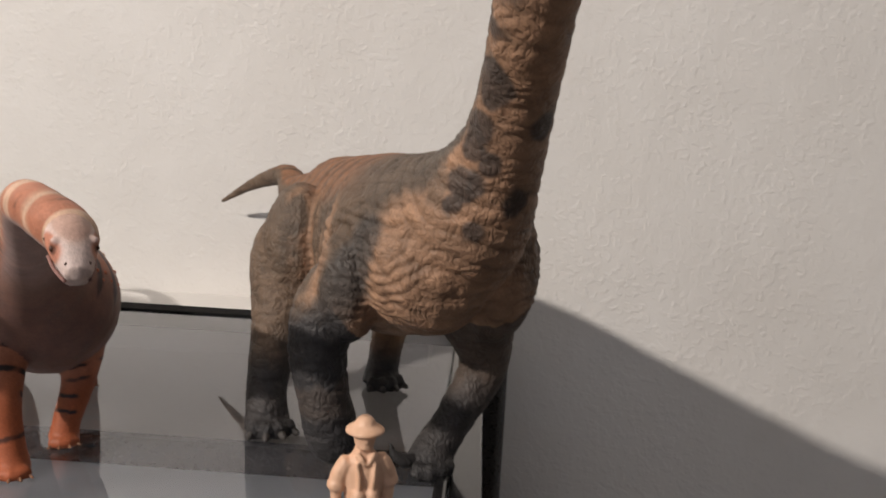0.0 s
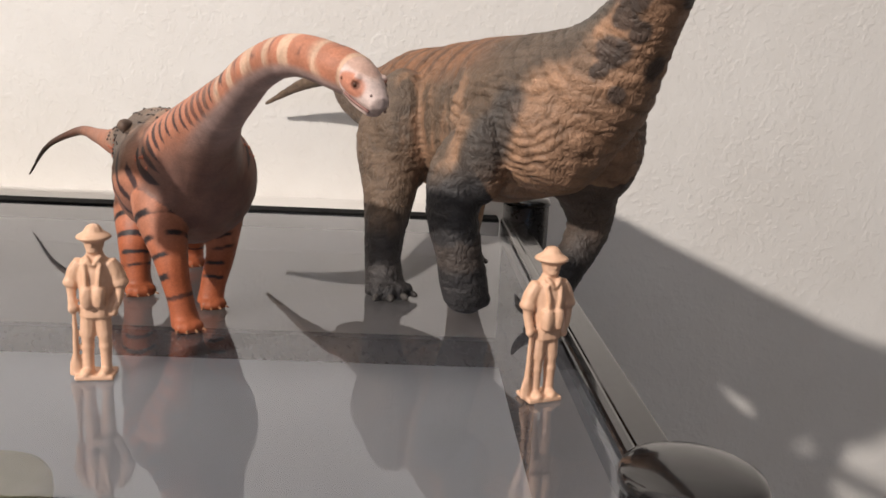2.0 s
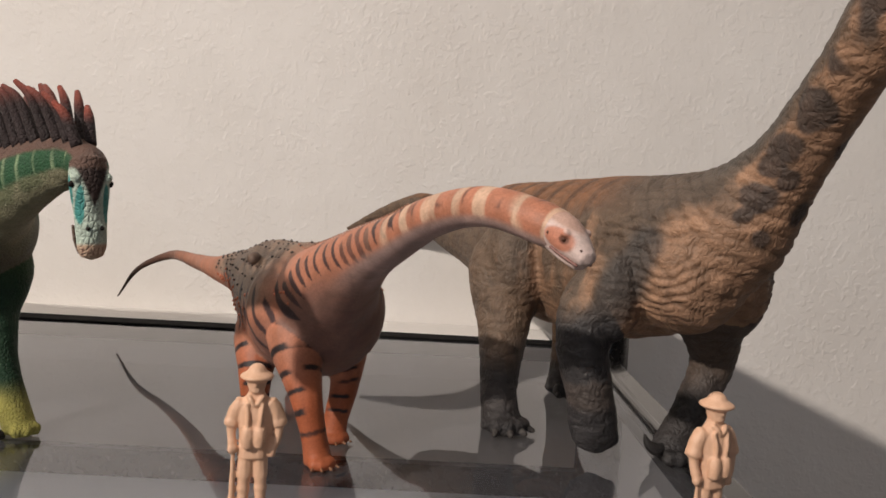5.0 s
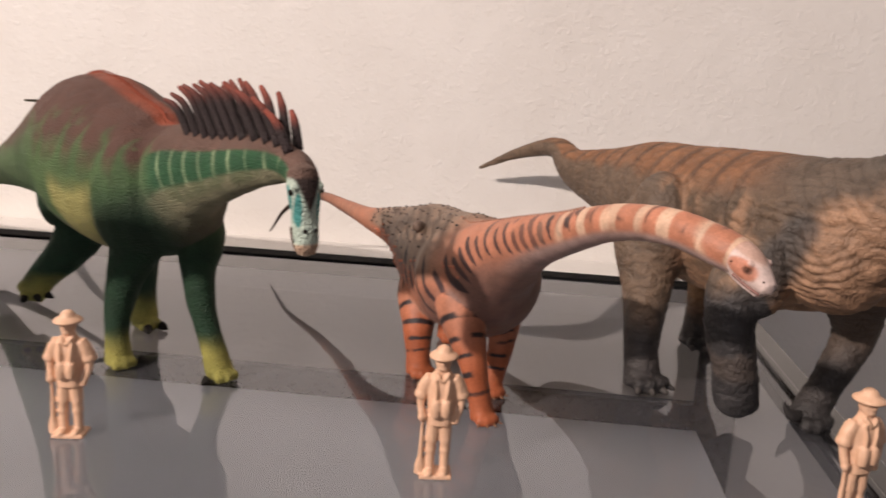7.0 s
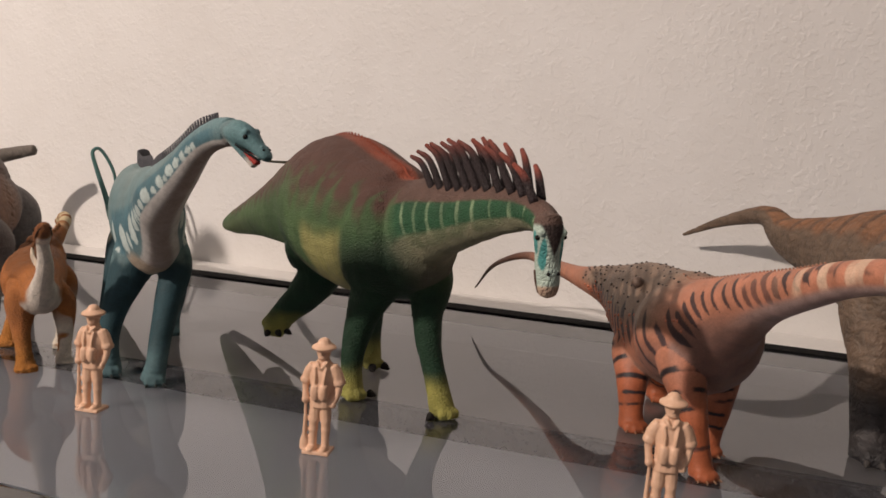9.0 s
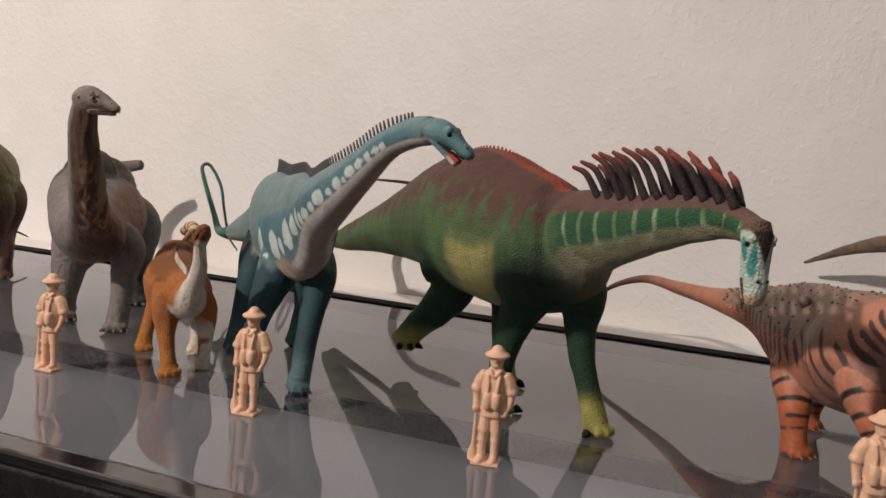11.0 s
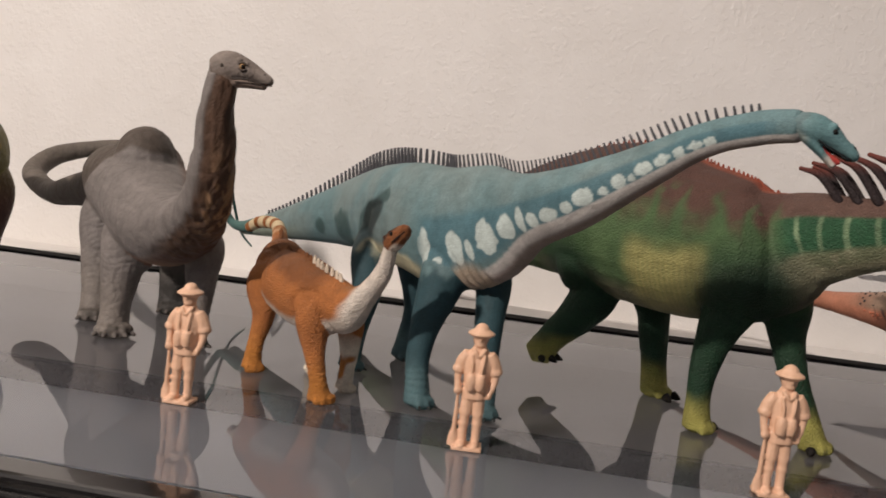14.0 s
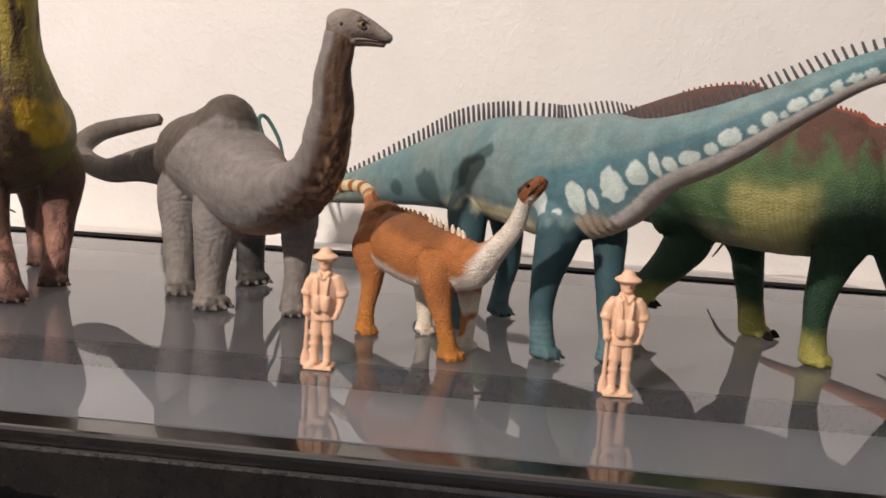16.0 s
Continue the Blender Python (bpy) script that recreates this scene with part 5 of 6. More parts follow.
def tan_paint(v, pid, u, up, side, ridge, n):
    c = tone(v, (168, 106, 60))
    big = fnoise(v, 60, 3, 3)
    fine = fnoise(v, 200, 2, 5)
    body = pid == 0
    c = blend(c, lin(118, 74, 44), body * smooth(0.45, 0.85, up + 0.5 * (big - 0.5)) * smooth(0.22, 0.30, u) * smooth(0.72, 0.66, u) * 0.85)
    c = blend(c, lin(104, 66, 42), smooth(1.1, 0.6, reach(v, (-0.4740, 0.3530, 0.0520), (0.012, 0.014, 0.010)) + 0.6 * (big - 0.5)) * 0.8)
    c = blend(c, lin(222, 212, 200), body * smooth(0.735, 0.800, u + 0.10 * (big - 0.5) - 0.05 * smooth(0.0, 0.6, up) + 0.02 * smooth(0.1, -0.5, up)))
    c = blend(c, lin(206, 196, 184), body * smooth(-0.30, -0.60, up + 0.4 * (big - 0.5)) * smooth(0.42, 0.50, u) * 0.9)
    c = blend(c, lin(150, 100, 60), body * smooth(0.72, 0.78, u) * smooth(0.5, 0.9, up) * smooth(0.35, 0.55, big))
    tl = body * smooth(0.25, 0.2, u)
    c = blend(c, lin(214, 196, 160), tl)
    c = blend(c, lin(150, 92, 48), tl * smooth(0.0, 0.6, np.sin(u * 125)))
    leg = pid > 0
    c = blend(c, lin(172, 112, 52), leg * smooth(0.5, 0.9, u))
    c = blend(c, lin(220, 208, 190), ((pid == 2) | (pid == 4)) * smooth(0.3, 0.6, u) * smooth(0.42, 0.5, fnoise(v, 90, 2, 8)))
    return c * (0.76 + 0.30 * fine + 0.16 * big)[:, None]


def tan_folds(v, pid, u, up, side):
    """Creases where the near thigh and shoulder meet the flank."""
    body = pid == 0
    thigh = along(v, ((-0.4735, 0.3420, 0.0440), (-0.4725, 0.3350, 0.0240)))
    arm = along(v, ((-0.4395, 0.3040, 0.0370), (-0.4370, 0.3000, 0.0200)))
    warp = 0.002 * (fnoise(v, 120, 2, 61) - 0.5)
    crease = np.exp(-((thigh - 0.0108 + warp) / 0.0011) ** 2) + 0.7 * np.exp(-((arm - 0.0094 + warp) / 0.0009) ** 2)
    z = v[:, 2] - TABLE
    knee = (pid > 0) * smooth(0.020, 0.014, z) * (np.abs(np.sin(math.pi * (z + 0.003 * fnoise(v, 160, 2, 62)) / 0.0024)) ** 0.6 - 0.7)
    return -0.0011 * crease * body + 0.0003 * knee


def tan_head(v, x, y, z):
    c = tone(v, (128, 80, 48))
    c = blend(c, lin(64, 42, 30), smooth(0.8, 2.2, z + 2.0 * (fnoise(v, 260, 2, 3) - 0.5)))
    c = blend(c, lin(214, 200, 184), smooth(-1.6, -2.6, z) * smooth(5, 2, x))
    return c * (0.8 + 0.4 * fnoise(v, 420, 2, 2))[:, None]


def tan_extras(s, tubes):
    pieces = []
    for k in range(26):
        u = 0.24 + 0.50 * k / 25
        p, up, w, t, hw, hh = at_spine(s, u)
        big = 1.0 if u < 0.62 else 1.7
        pieces.append(("back_spike", [plain(spike(p + up * hh * 0.92, p + up * (hh + 0.0018 * big) - t * 0.0008, 0.0012, (0, 0, 0), 4, 7, 0.35).shell(), lin(120, 76, 46) if u < 0.62 else lin(216, 200, 180))], "", []))
    return pieces + sculpted_head((-0.4054, 0.2810, 0.0700), (0.50, -0.42, 0.62), (-0.6, 0.3, 0.7),
                         [(-1.5, 0, 3.5, 3.6), (2, 0.2, 3.9, 3.9), (6, 0, 3.5, 3.2), (9.5, -0.4, 2.6, 2.2)],
                         [(1, -2.4, 2.6, 1.4), (8.5, -2.2, 2.2, 1.1)], tan_head,
                         [(0.5, 2.6, 2.6, 1.0), (4.0, 2.8, 2.2, 1.0), (7.0, 1.3, 2.0, 0.7)],
                         [(5.0, 3.4, 1.2, 0.8, lin(14, 12, 10)), (8.6, 1.3, 1.3, 0.4, lin(24, 16, 12))],
                         [([(3, 3.4, -1.4), (6, 3.0, -1.5), (9.5, 1.8, -1.4)], 0.2, lin(44, 28, 20))])


dinosaur(
    "toy_young_sauropod", "small orange-brown toy dinosaur with white neck and striped tail", [
        (-0.510, 0.404, 0.0565, 0.0030, 0.0030), (-0.500, 0.397, 0.0610, 0.0034, 0.0034), (-0.487, 0.384, 0.0610, 0.0034, 0.0034), (-0.480, 0.370, 0.0540, 0.0045, 0.0045),
        (-0.476, 0.358, 0.0480, 0.0075, 0.0075), (-0.466, 0.343, 0.0420, 0.0130, 0.0135), (-0.452, 0.324, 0.0405, 0.0155, 0.0152), (-0.440, 0.312, 0.0388, 0.0138, 0.0138),
        (-0.426, 0.302, 0.0390, 0.0088, 0.0105), (-0.4175, 0.294, 0.0455, 0.0049, 0.0056), (-0.4095, 0.287, 0.0565, 0.0037, 0.0040), (-0.4065, 0.2825, 0.0660, 0.0029, 0.0031), (-0.4050, 0.2805, 0.0710, 0.0031, 0.0031)],
    [[(-0.4740, 0.3400, 0.0380, 0.0095), (-0.4725, 0.3350, 0.0240, 0.0054), (-0.4735, 0.3300, 0.0110, 0.0038), (-0.4735, 0.3275, 0.0012, 0.0048)],
     [(-0.4520, 0.3440, 0.0340, 0.0074), (-0.4490, 0.3410, 0.0180, 0.0045), (-0.4480, 0.3390, 0.0070, 0.0036), (-0.4480, 0.3375, 0.0012, 0.0044)],
     [(-0.4390, 0.3030, 0.0340, 0.0082), (-0.4370, 0.3000, 0.0200, 0.0048), (-0.4340, 0.2985, 0.0090, 0.0038), (-0.4325, 0.2980, 0.0012, 0.0052)],
     [(-0.4280, 0.3170, 0.0320, 0.0066), (-0.4265, 0.3175, 0.0180, 0.0042), (-0.4270, 0.3175, 0.0070, 0.0034), (-0.4275, 0.3175, 0.0012, 0.0043)]],
    (0.75, -0.66), tan_paint, SKIN_FINE, 0.00055, 9, [((-0.4705, 0.3480, 0.0440), (0.0125, 0.0130, 0.0150))], tan_extras, (4, 0.5, 0.0), (0.02, 0.02, 0.02), (0.00018, 160), sculpt=tan_folds)


def apato_paint(v, pid, u, up, side, ridge, n):
    c = tone(v, (120, 114, 111))
    big = fnoise(v, 36, 3, 3)
    fine = fnoise(v, 130, 3, 5)
    body = pid == 0
    # brown saddle along the back, tail darker on its underside towards the base
    mid = fnoise(v, 80, 2, 15)
    saddle = smooth(-0.0015, 0.0015, v[:, 2] - TABLE - np.interp(v[:, 0], (-0.605, -0.585, -0.570, -0.555, -0.540, -0.525), (0.052, 0.072, 0.086, 0.0930, 0.0900, 0.090)) + 0.006 * (mid - 0.5))
    c = blend(c, lin(76, 67, 60), body * saddle * smooth(0.72, 0.66, u) * smooth(0.30, 0.36, u) * 0.92)
    c = blend(c, lin(100, 92, 84), body * smooth(0.50, 0.42, u) * 0.8)
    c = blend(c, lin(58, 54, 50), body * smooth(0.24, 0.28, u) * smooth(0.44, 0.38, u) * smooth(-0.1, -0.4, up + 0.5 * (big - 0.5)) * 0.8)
    c = blend(c, lin(134, 100, 80), body * smooth(0.20, -0.15, up + 0.4 * (big - 0.5)) * smooth(0.58, 0.66, u) * smooth(0.84, 0.76, u) * 0.9)
    # long grooves on the neck, tan throat
    nk = body * smooth(0.74, 0.80, u)
    groove = fnoise(v * np.array((1, 1, 0.10)), 420, 2, 8)
    c = blend(c, lin(74, 66, 62), nk * smooth(0.60, 0.25, up + 0.35 * (groove - 0.5)) * 0.85)
    c = blend(c, lin(84, 62, 48), nk * smooth(0.50, 0.15, up + 0.4 * (groove - 0.5)) * 0.9)
    c = blend(c, lin(152, 120, 90), nk * smooth(0.82, 0.87, u) * smooth(0.10, -0.25, up) * smooth(0.44, 0.56, fnoise(v * np.array((1, 1, 0.10)), 420, 2, 9)) * smooth(0.95, 0.88, u) * 0.85)
    leg = pid > 0
    c = blend(c, lin(120, 113, 107), leg * smooth(0.4, 0.8, u))
    c = blend(c, lin(62, 60, 58), (pid == 2) * smooth(0.5, 0.8, u))
    c = blend(c, lin(60, 56, 52), leg * smooth(0.93, 1.0, u) * smooth(0.45, 0.55, fine) * 0.8)
    # faint crease shade painted in over the random tone
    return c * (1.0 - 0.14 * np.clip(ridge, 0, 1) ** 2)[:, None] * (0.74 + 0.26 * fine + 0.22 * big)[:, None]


def apato_head(v, x, y, z):
    c = tone(v, (130, 120, 113))
    c = blend(c, lin(104, 94, 88), smooth(0.45, 0.62, fnoise(v, 150, 3, 4)) * 0.6)
    c = blend(c, lin(134, 116, 104), smooth(-1.8, -3.0, z) * 0.6)
    return c * (0.88 + 0.24 * fnoise(v, 340, 3, 2))[:, None]


def apato_extras(s, tubes):
    return sculpted_head((-0.4800, 0.2873, 0.1285), (1, 0.06, -0.10), (0, 0, 1),
                         [(-3.5, -1.5, 4.8, 5.6), (0, 0.3, 5.3, 7.0), (4, 1.3, 5.4, 6.4), (9, 1.3, 4.6, 4.4), (14, 0.1, 3.4, 3.1), (17.6, -0.8, 2.5, 2.2), (19.2, -1.2, 1.7, 1.5)],
                         [(2, -4.2, 3.6, 2.4), (10, -3.6, 3.2, 1.6), (17, -3.4, 2.1, 1.2)], apato_head,
                         [(6.5, 3.9, 4.3, 1.3), (9.5, 3.3, 3.6, 1.0), (14.5, 1.7, 1.9, 0.8)],
                         [(8.2, 4.5, 2.3, 1.15, lin(150, 118, 80)), (8.5, 5.0, 2.3, 0.8, lin(20, 14, 10)), (16.5, 1.9, 0.9, 0.5, lin(46, 40, 36)), (0.5, 5.0, 1.2, 0.8, lin(60, 52, 46))],
                         [([(5, 5.0, -2.9), (9, 4.5, -2.3), (13, 3.6, -2.3), (17, 2.6, -2.4), (18.8, 1.6, -2.3)], 0.32, lin(50, 42, 38)), ([(6.6, 5.0, 3.2), (8.3, 5.0, 3.9), (10.0, 4.5, 3.2)], 0.35, lin(84, 74, 68)), ([(6.8, 5.0, 1.5), (8.4, 5.0, 0.9), (10.0, 4.5, 1.5)], 0.32, lin(84, 74, 68))])


dinosaur(
    "toy_apatosaurus", "grey wrinkled long-necked toy dinosaur with curled tail on the glass", [
        (-0.6741, 0.5532, 0.0895, 0.0044, 0.0046), (-0.6933, 0.5460, 0.0847, 0.0056, 0.0058), (-0.7106, 0.5300, 0.0769, 0.0066, 0.0070), (-0.7107, 0.5080, 0.0641, 0.0074, 0.0080),
        (-0.6766, 0.4800, 0.0553, 0.0072, 0.0085), (-0.6377, 0.4500, 0.0612, 0.0090, 0.0120), (-0.5960, 0.4230, 0.0640, 0.0145, 0.0230), (-0.5740, 0.3990, 0.0690, 0.0225, 0.0300),
        (-0.5520, 0.3740, 0.0660, 0.0240, 0.0300), (-0.5315, 0.3470, 0.0585, 0.0200, 0.0220), (-0.5087, 0.3255, 0.0612, 0.0130, 0.0155), (-0.4920, 0.3050, 0.0735, 0.0084, 0.0110),
        (-0.4846, 0.2942, 0.0935, 0.0072, 0.0090), (-0.4831, 0.2892, 0.1130, 0.0065, 0.0071), (-0.4801, 0.2873, 0.1265, 0.0056, 0.0062)],
    [[(-0.5880, 0.3960, 0.0540, 0.0140), (-0.5865, 0.3895, 0.0347, 0.0104), (-0.5843, 0.3845, 0.0204, 0.0084), (-0.5825, 0.3805, 0.0091, 0.0073), (-0.5817, 0.3785, 0.0020, 0.0080)],
     [(-0.5620, 0.4230, 0.0560, 0.0140), (-0.5595, 0.4215, 0.0320, 0.0092), (-0.5588, 0.4210, 0.0120, 0.0080), (-0.5585, 0.4205, 0.0020, 0.0086)],
     [(-0.5530, 0.3600, 0.0500, 0.0142), (-0.5548, 0.3565, 0.0351, 0.0107), (-0.5556, 0.3545, 0.0213, 0.0084), (-0.5555, 0.3530, 0.0104, 0.0073), (-0.5557, 0.3520, 0.0020, 0.0084)],
     [(-0.5160, 0.3600, 0.0500, 0.0105), (-0.5135, 0.3565, 0.0344, 0.0080), (-0.5128, 0.3535, 0.0185, 0.0062), (-0.5135, 0.3510, 0.0020, 0.0068)]],
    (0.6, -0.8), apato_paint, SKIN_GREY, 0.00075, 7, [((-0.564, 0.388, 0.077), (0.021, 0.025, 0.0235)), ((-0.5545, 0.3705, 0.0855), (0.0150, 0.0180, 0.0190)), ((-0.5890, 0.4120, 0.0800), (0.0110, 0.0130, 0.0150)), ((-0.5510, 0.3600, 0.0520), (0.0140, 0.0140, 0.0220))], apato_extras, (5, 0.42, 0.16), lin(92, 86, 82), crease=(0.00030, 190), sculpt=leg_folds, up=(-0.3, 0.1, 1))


def camara_paint(v, pid, u, up, side, ridge, n):
    c = tone(v, (112, 106, 58))
    big = fnoise(v, 34, 3, 3)
    fine = fnoise(v, 130, 3, 5)
    body = pid == 0
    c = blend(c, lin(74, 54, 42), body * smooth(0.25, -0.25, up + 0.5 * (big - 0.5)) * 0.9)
    for at, size in (((-0.6640, 0.360, 0.090), (0.015, 0.03, 0.023)), ((-0.6430, 0.356, 0.088), (0.0085, 0.02, 0.016))):
        d = np.linalg.norm((v - np.array(at) - np.array((0, 0, TABLE))) / np.array(size), axis=1)
        c = blend(c, lin(192, 158, 40), smooth(1.1, 0.6, d + 1.1 * (fine - 0.5)) * body * 0.85)
    nk = body * smooth(0.66, 0.74, u)
    lines = fnoise(v * np.array((1, 1, 0.08)), 230, 2, 4)
    c = blend(c, lin(150, 136, 60), nk * smooth(0.42, 0.55, lines) * 0.85)
    c = blend(c, lin(66, 46, 34), nk * smooth(0.46, 0.36, lines) * 0.9)
    leg = pid > 0
    c = blend(c, lin(84, 60, 50), leg * smooth(0.10, 0.4, u))
    c = blend(c, lin(150, 108, 94), leg * smooth(0.45, 0.6, u) * smooth(0.50, 0.62, fnoise(v * np.array((1, 1, 0.3)), 160, 2, 6)) * 0.8)
    c = blend(c, lin(72, 46, 40), leg * smooth(0.86, 0.95, u) * 0.7)
    # darker creases stand in for shade between the wrinkles
    return c * (1.0 - 0.2 * np.clip(ridge, 0, 1) ** 2)[:, None] * (0.84 + 0.32 * fine)[:, None]


dinosaur(
    "toy_camarasaurus", "olive and brown toy dinosaur with yellow chest patches on the glass", [
        (-0.765, 0.520, 0.018, 0.0010, 0.0010), (-0.790, 0.500, 0.035, 0.0030, 0.0030), (-0.770, 0.470, 0.060, 0.0080, 0.0080), (-0.740, 0.445, 0.072, 0.0170, 0.0180),
        (-0.715, 0.425, 0.074, 0.0260, 0.0290), (-0.692, 0.400, 0.075, 0.0290, 0.0320), (-0.672, 0.376, 0.079, 0.0295, 0.0320), (-0.658, 0.357, 0.093, 0.0220, 0.0235),
        (-0.653, 0.347, 0.120, 0.0130, 0.0140), (-0.650, 0.342, 0.150, 0.0118, 0.0120), (-0.648, 0.337, 0.180, 0.0100, 0.0105), (-0.644, 0.327, 0.200, 0.0080, 0.0085), (-0.640, 0.311, 0.200, 0.0050, 0.0050)],
    [[(-0.730, 0.415, 0.060, 0.0167), (-0.728, 0.405, 0.034, 0.0092), (-0.724, 0.400, 0.012, 0.0070), (-0.722, 0.398, 0.002, 0.0079)],
     [(-0.698, 0.435, 0.060, 0.0158), (-0.694, 0.432, 0.034, 0.0088), (-0.690, 0.428, 0.012, 0.0070), (-0.689, 0.427, 0.002, 0.0079)],
     [(-0.682, 0.368, 0.062, 0.0141), (-0.668, 0.352, 0.036, 0.0084), (-0.652, 0.338, 0.012, 0.0066), (-0.646, 0.334, 0.002, 0.0077)],
     [(-0.655, 0.388, 0.062, 0.0141), (-0.650, 0.382, 0.036, 0.0084), (-0.650, 0.377, 0.012, 0.0069), (-0.650, 0.375, 0.002, 0.0079)]],
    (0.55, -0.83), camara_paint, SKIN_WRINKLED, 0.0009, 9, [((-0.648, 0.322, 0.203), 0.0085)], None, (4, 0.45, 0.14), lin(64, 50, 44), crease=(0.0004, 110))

# ---- explorer figurines ----
PEACH = mixed("peach_resin", lin(222, 182, 154), lin(210, 168, 138), 300, 0.5, ((1200, 0.25, 0.0002),), 0.0, 0.0)


def explorer():
    """A one-piece moulded figurine in a sun hat, loose shirt and shorts, standing on a small plinth with a spade at its side."""
    mm = 0.001
    rod = lambda rows, n=12: Tube([tuple(c * mm for c in r) for r in rows], n, (0, -1, 0.01), 12).shell()
    egg = lambda x, y, z, a, b, c: ball((x * mm, y * mm, z * mm), (a * mm, b * mm, c * mm), 10)
    sh = [box_shell((-6.4, 4.6), (-4.2, 4.2), (0, 1.4))]
    # boots, socks, bare shins and shorts
    for x, y in ((-2.9, -0.6), (2.0, -0.2)):
        sh += [egg(x - 0.2, y - 1.5, 1.9, 1.7, 2.7, 1.3), rod([(x, y, 1.2, 1.75), (x, y, 5, 1.6), (x, y, 9.4, 1.75)])]
        sh += [rod([(x, y, 9.0, 1.95), (x, y, 10.2, 1.95)], 5), rod([(x, y, 10, 1.75), (x * 0.94, y, 13.5, 2.0)])]
        sh += [rod([(x * 0.95, y, 12.8, 2.15), (x * 0.86, y * 0.5, 17, 2.3), (x * 0.70, 0, 21, 2.5)])]
    # loose shirt with flared hem
    sh += [rod([(-0.2, 0.1, 19.0, 5.0, 3.5), (-0.2, 0.1, 20.6, 4.9, 3.4), (-0.1, 0.1, 23.5, 4.6, 3.2), (0, 0, 28, 5.0, 3.5), (0, 0, 32, 5.3, 3.5), (0, 0.2, 35.2, 4.6, 2.9), (0, 0.3, 37.0, 2.9, 2.3), (0, 0.1, 38.6, 2.2, 2.1)], 30)]
    # collar, straps and pouches
    sh += [rod([(-2.2, -1.6, 37.2, 0.75), (-1.2, -2.9, 36.0, 0.7), (-0.2, -3.2, 34.6, 0.5)], 8), rod([(2.2, -1.6, 37.2, 0.75), (1.2, -2.9, 36.0, 0.7), (0.2, -3.2, 34.6, 0.5)], 8)]
    sh += [rod([(-2.3, -2.8, 35.4, 0.6), (-2.0, -3.7, 31.5, 0.6), (-1.9, -3.8, 28.0, 0.6)], 8), rod([(2.1, -2.8, 35.4, 0.6), (1.7, -3.7, 31.5, 0.6), (1.4, -3.8, 28.0, 0.6)], 8)]
    sh += [rod([(-1.9, -3.3, 28.0, 1.7), (-2.0, -3.5, 25.4, 1.9), (-2.0, -3.4, 22.6, 1.6)], 10), rod([(1.6, -3.3, 28.0, 1.7), (1.6, -3.5, 25.4, 1.9), (1.6, -3.4, 22.8, 1.6)], 10)]
    sh += [rod([(-4.6, -0.2, 23.6, 0.5), (0, -3.7, 24.4, 0.5), (4.6, -0.2, 23.6, 0.5)], 14)]
    # sleeves with rolled cuffs and forearms
    sh += [rod([(-3.8, 0.2, 35.2, 2.2), (-5.6, 0.3, 32.4, 2.3), (-6.7, 0.2, 29.4, 2.15)]), rod([(-6.6, 0.2, 29.6, 2.45), (-6.9, 0.1, 28.2, 2.4)], 5), rod([(-6.8, 0, 28.4, 1.5), (-6.7, -0.6, 25.2, 1.35), (-6.3, -1.4, 22.6, 1.3)]), egg(-6.2, -1.7, 21.6, 1.6, 1.4, 1.7)]
    sh += [rod([(3.8, 0.2, 35.2, 2.2), (5.6, 0.3, 32.4, 2.3), (6.7, 0.3, 29.4, 2.15)]), rod([(6.6, 0.3, 29.6, 2.45), (6.9, 0.2, 28.2, 2.4)], 5), rod([(6.8, 0.1, 28.4, 1.5), (6.4, -0.4, 25, 1.35), (5.4, -1.0, 21.8, 1.25)]), egg(5.0, -1.3, 20.6, 1.3, 1.4, 1.8)]
    # head under the hat, with nose and jaw
    sh += [egg(0, -0.1, 40.8, 2.8, 3.0, 3.4), egg(0, -3.0, 40.9, 0.55, 0.7, 0.9), egg(0, -1.0, 38.9, 2.1, 2.1, 1.2)]
    hat = lambda z0, z1, r0, r1: Tube([(0, -0.1 * mm, z0 * mm, r0 * mm, r0 * mm * 1.06), (0, -0.1 * mm, z1 * mm, r1 * mm, r1 * mm * 1.06)], 8, (0, -1, 0.01), 24).shell()
    sh += [hat(42.5, 43.1, 4.9, 4.8), hat(42.9, 43.8, 4.3, 3.1), egg(0, -0.1, 43.6, 2.85, 3.1, 3.0)]
    # spade with its flat blade on the plinth, and a pack behind
    sh += [rod([(-6.0, -1.8, 24, 0.6), (-6.0, -1.7, 15, 0.75), (-6.1, -1.5, 6, 1.0)], 10), rod([(-6.1, -1.5, 7, 1.2, 0.8), (-6.3, -1.5, 4, 1.8, 0.9), (-6.4, -1.5, 1.0, 1.8, 0.9)], 10)]
    sh += [rod([(2.6, 2.9, 34, 1.9), (3.0, 3.1, 29, 2.1), (2.8, 2.9, 25, 1.8)])]
    v, n, f = fused(sh, 0.00034, 4)
    v[:, 2] = np.maximum(v[:, 2], 0)
    # cloth folds
    fold = fnoise(v * np.array((1, 1, 0.45)), 700, 2, 3) - 0.5
    v = v + n * (fold * 0.00045 * (v[:, 2] > 0.013) * (v[:, 2] < 0.036))[:, None]
    return figure_mesh("explorer_figurine", PEACH, [(v, f)], False)


def box_shell(xs, ys, zs):
    v = np.array([(x, y, z) for x in xs for y in ys for z in zs]) * 0.001
    return v, [(0, 1, 3, 2), (4, 6, 7, 5), (0, 4, 5, 1), (2, 3, 7, 6), (0, 2, 6, 4), (1, 5, 7, 3)]


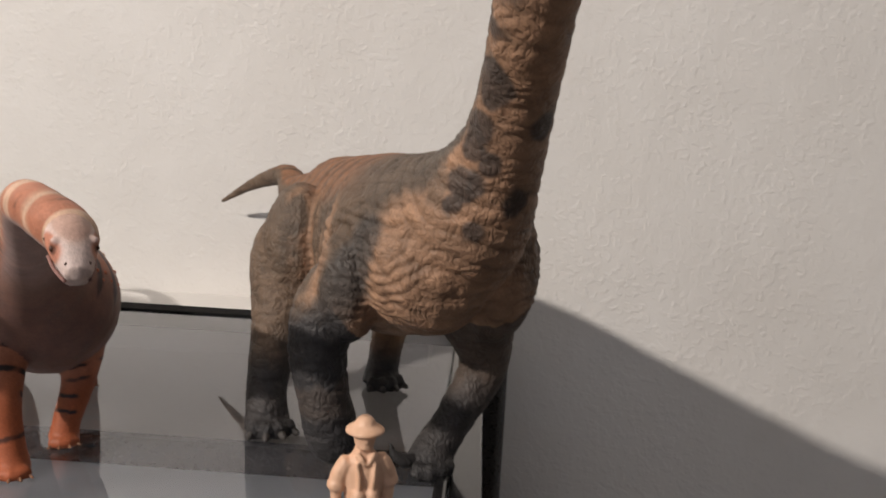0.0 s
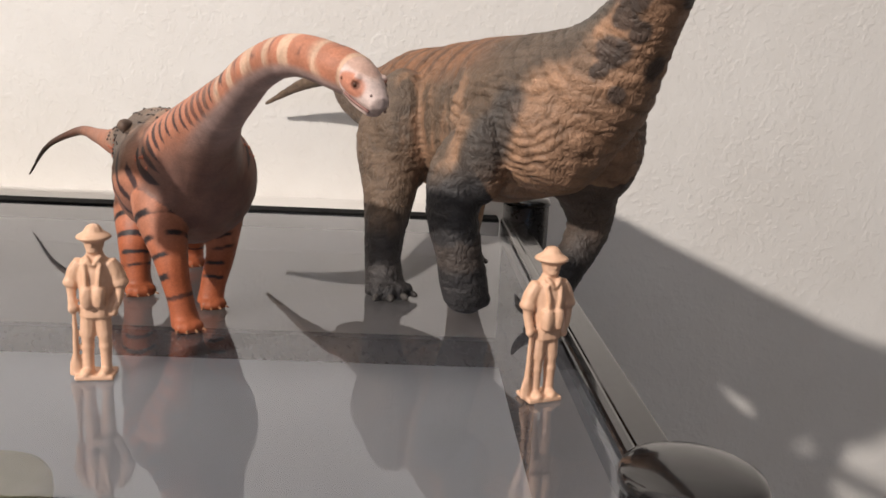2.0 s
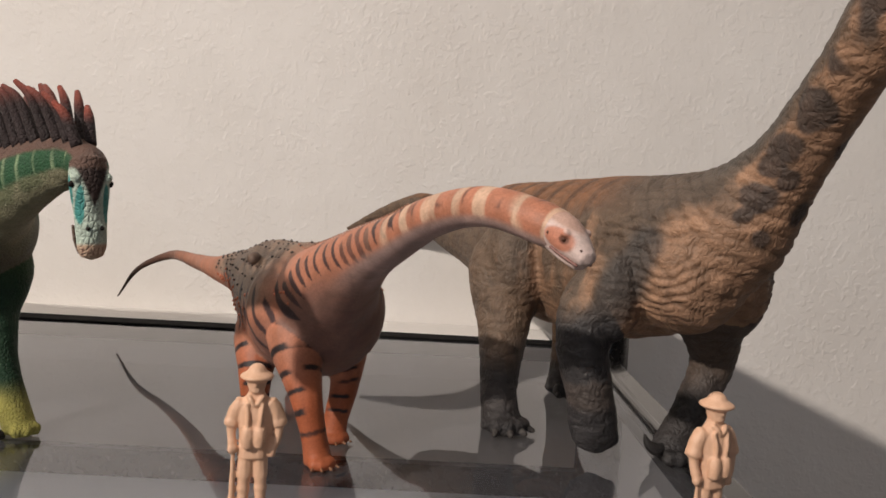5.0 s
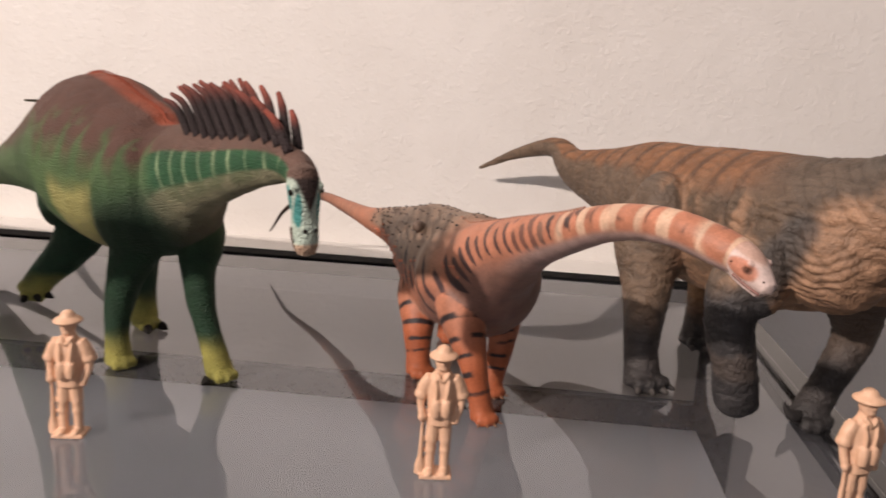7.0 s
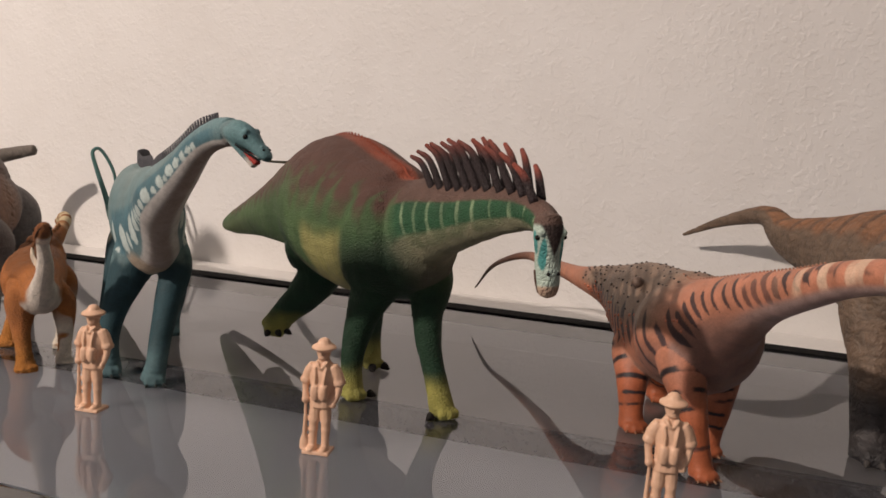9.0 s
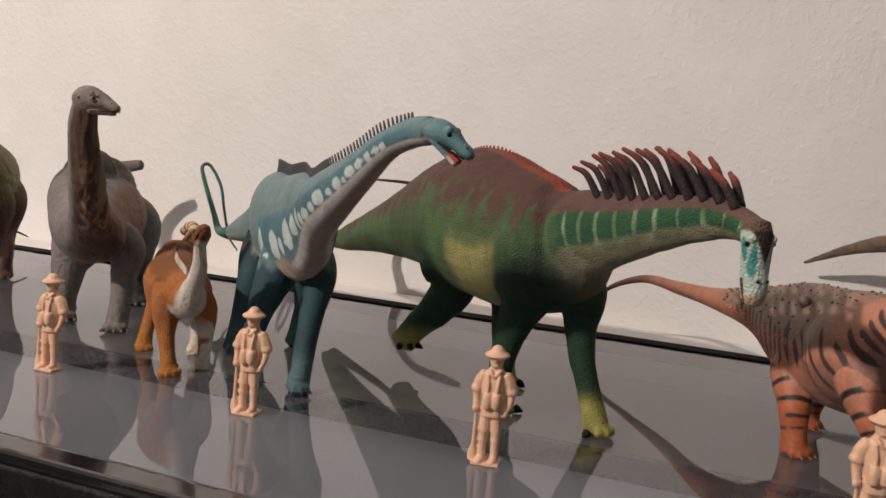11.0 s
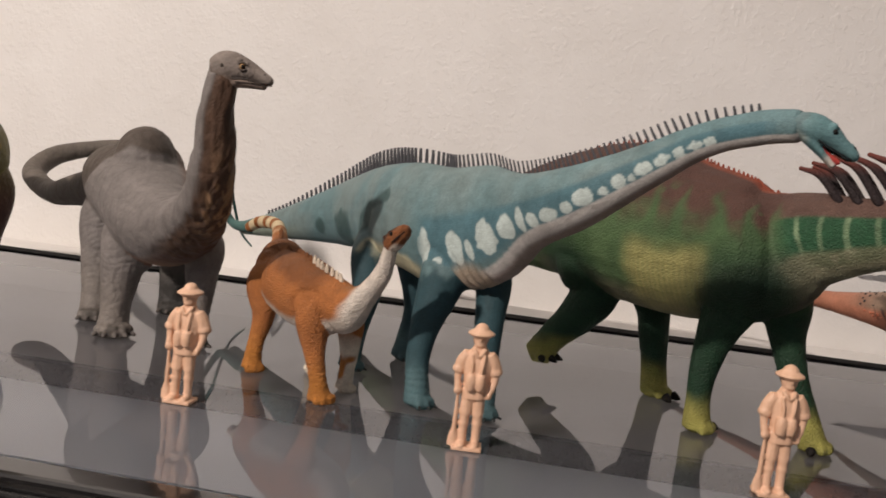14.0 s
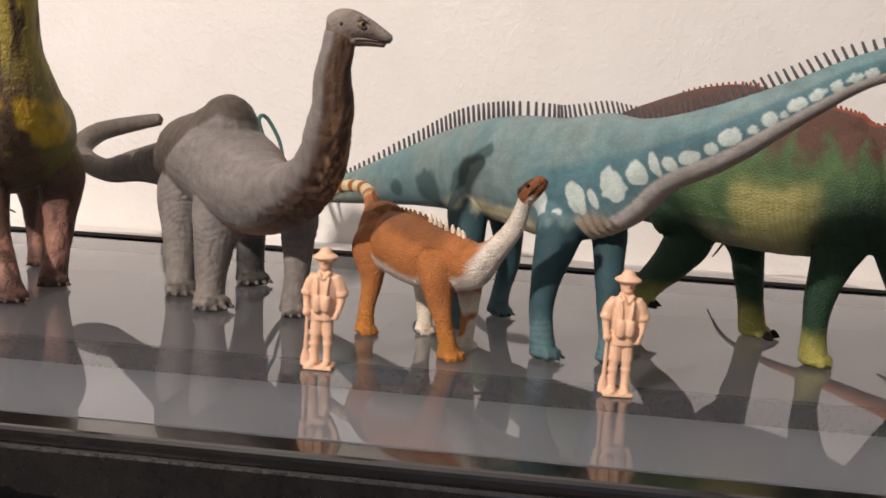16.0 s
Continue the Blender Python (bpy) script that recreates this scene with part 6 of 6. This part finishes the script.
MAN = explorer()
for x, y, turn in ((0.0035, 0.2630, 22), (-0.1288, 0.2685, 8), (-0.2600, 0.2710, 8), (-0.3670, 0.2690, 5), (-0.4785, 0.2700, 0)):
    f = new("explorer_figurine", MAN)
    f.location, f.rotation_euler = (x, y, TABLE + 0.0002), (0, 0, radians(turn))
    tagged(f, "peach resin explorer figurine in a sun hat standing on the glass", "figurine", "explorer figurines")
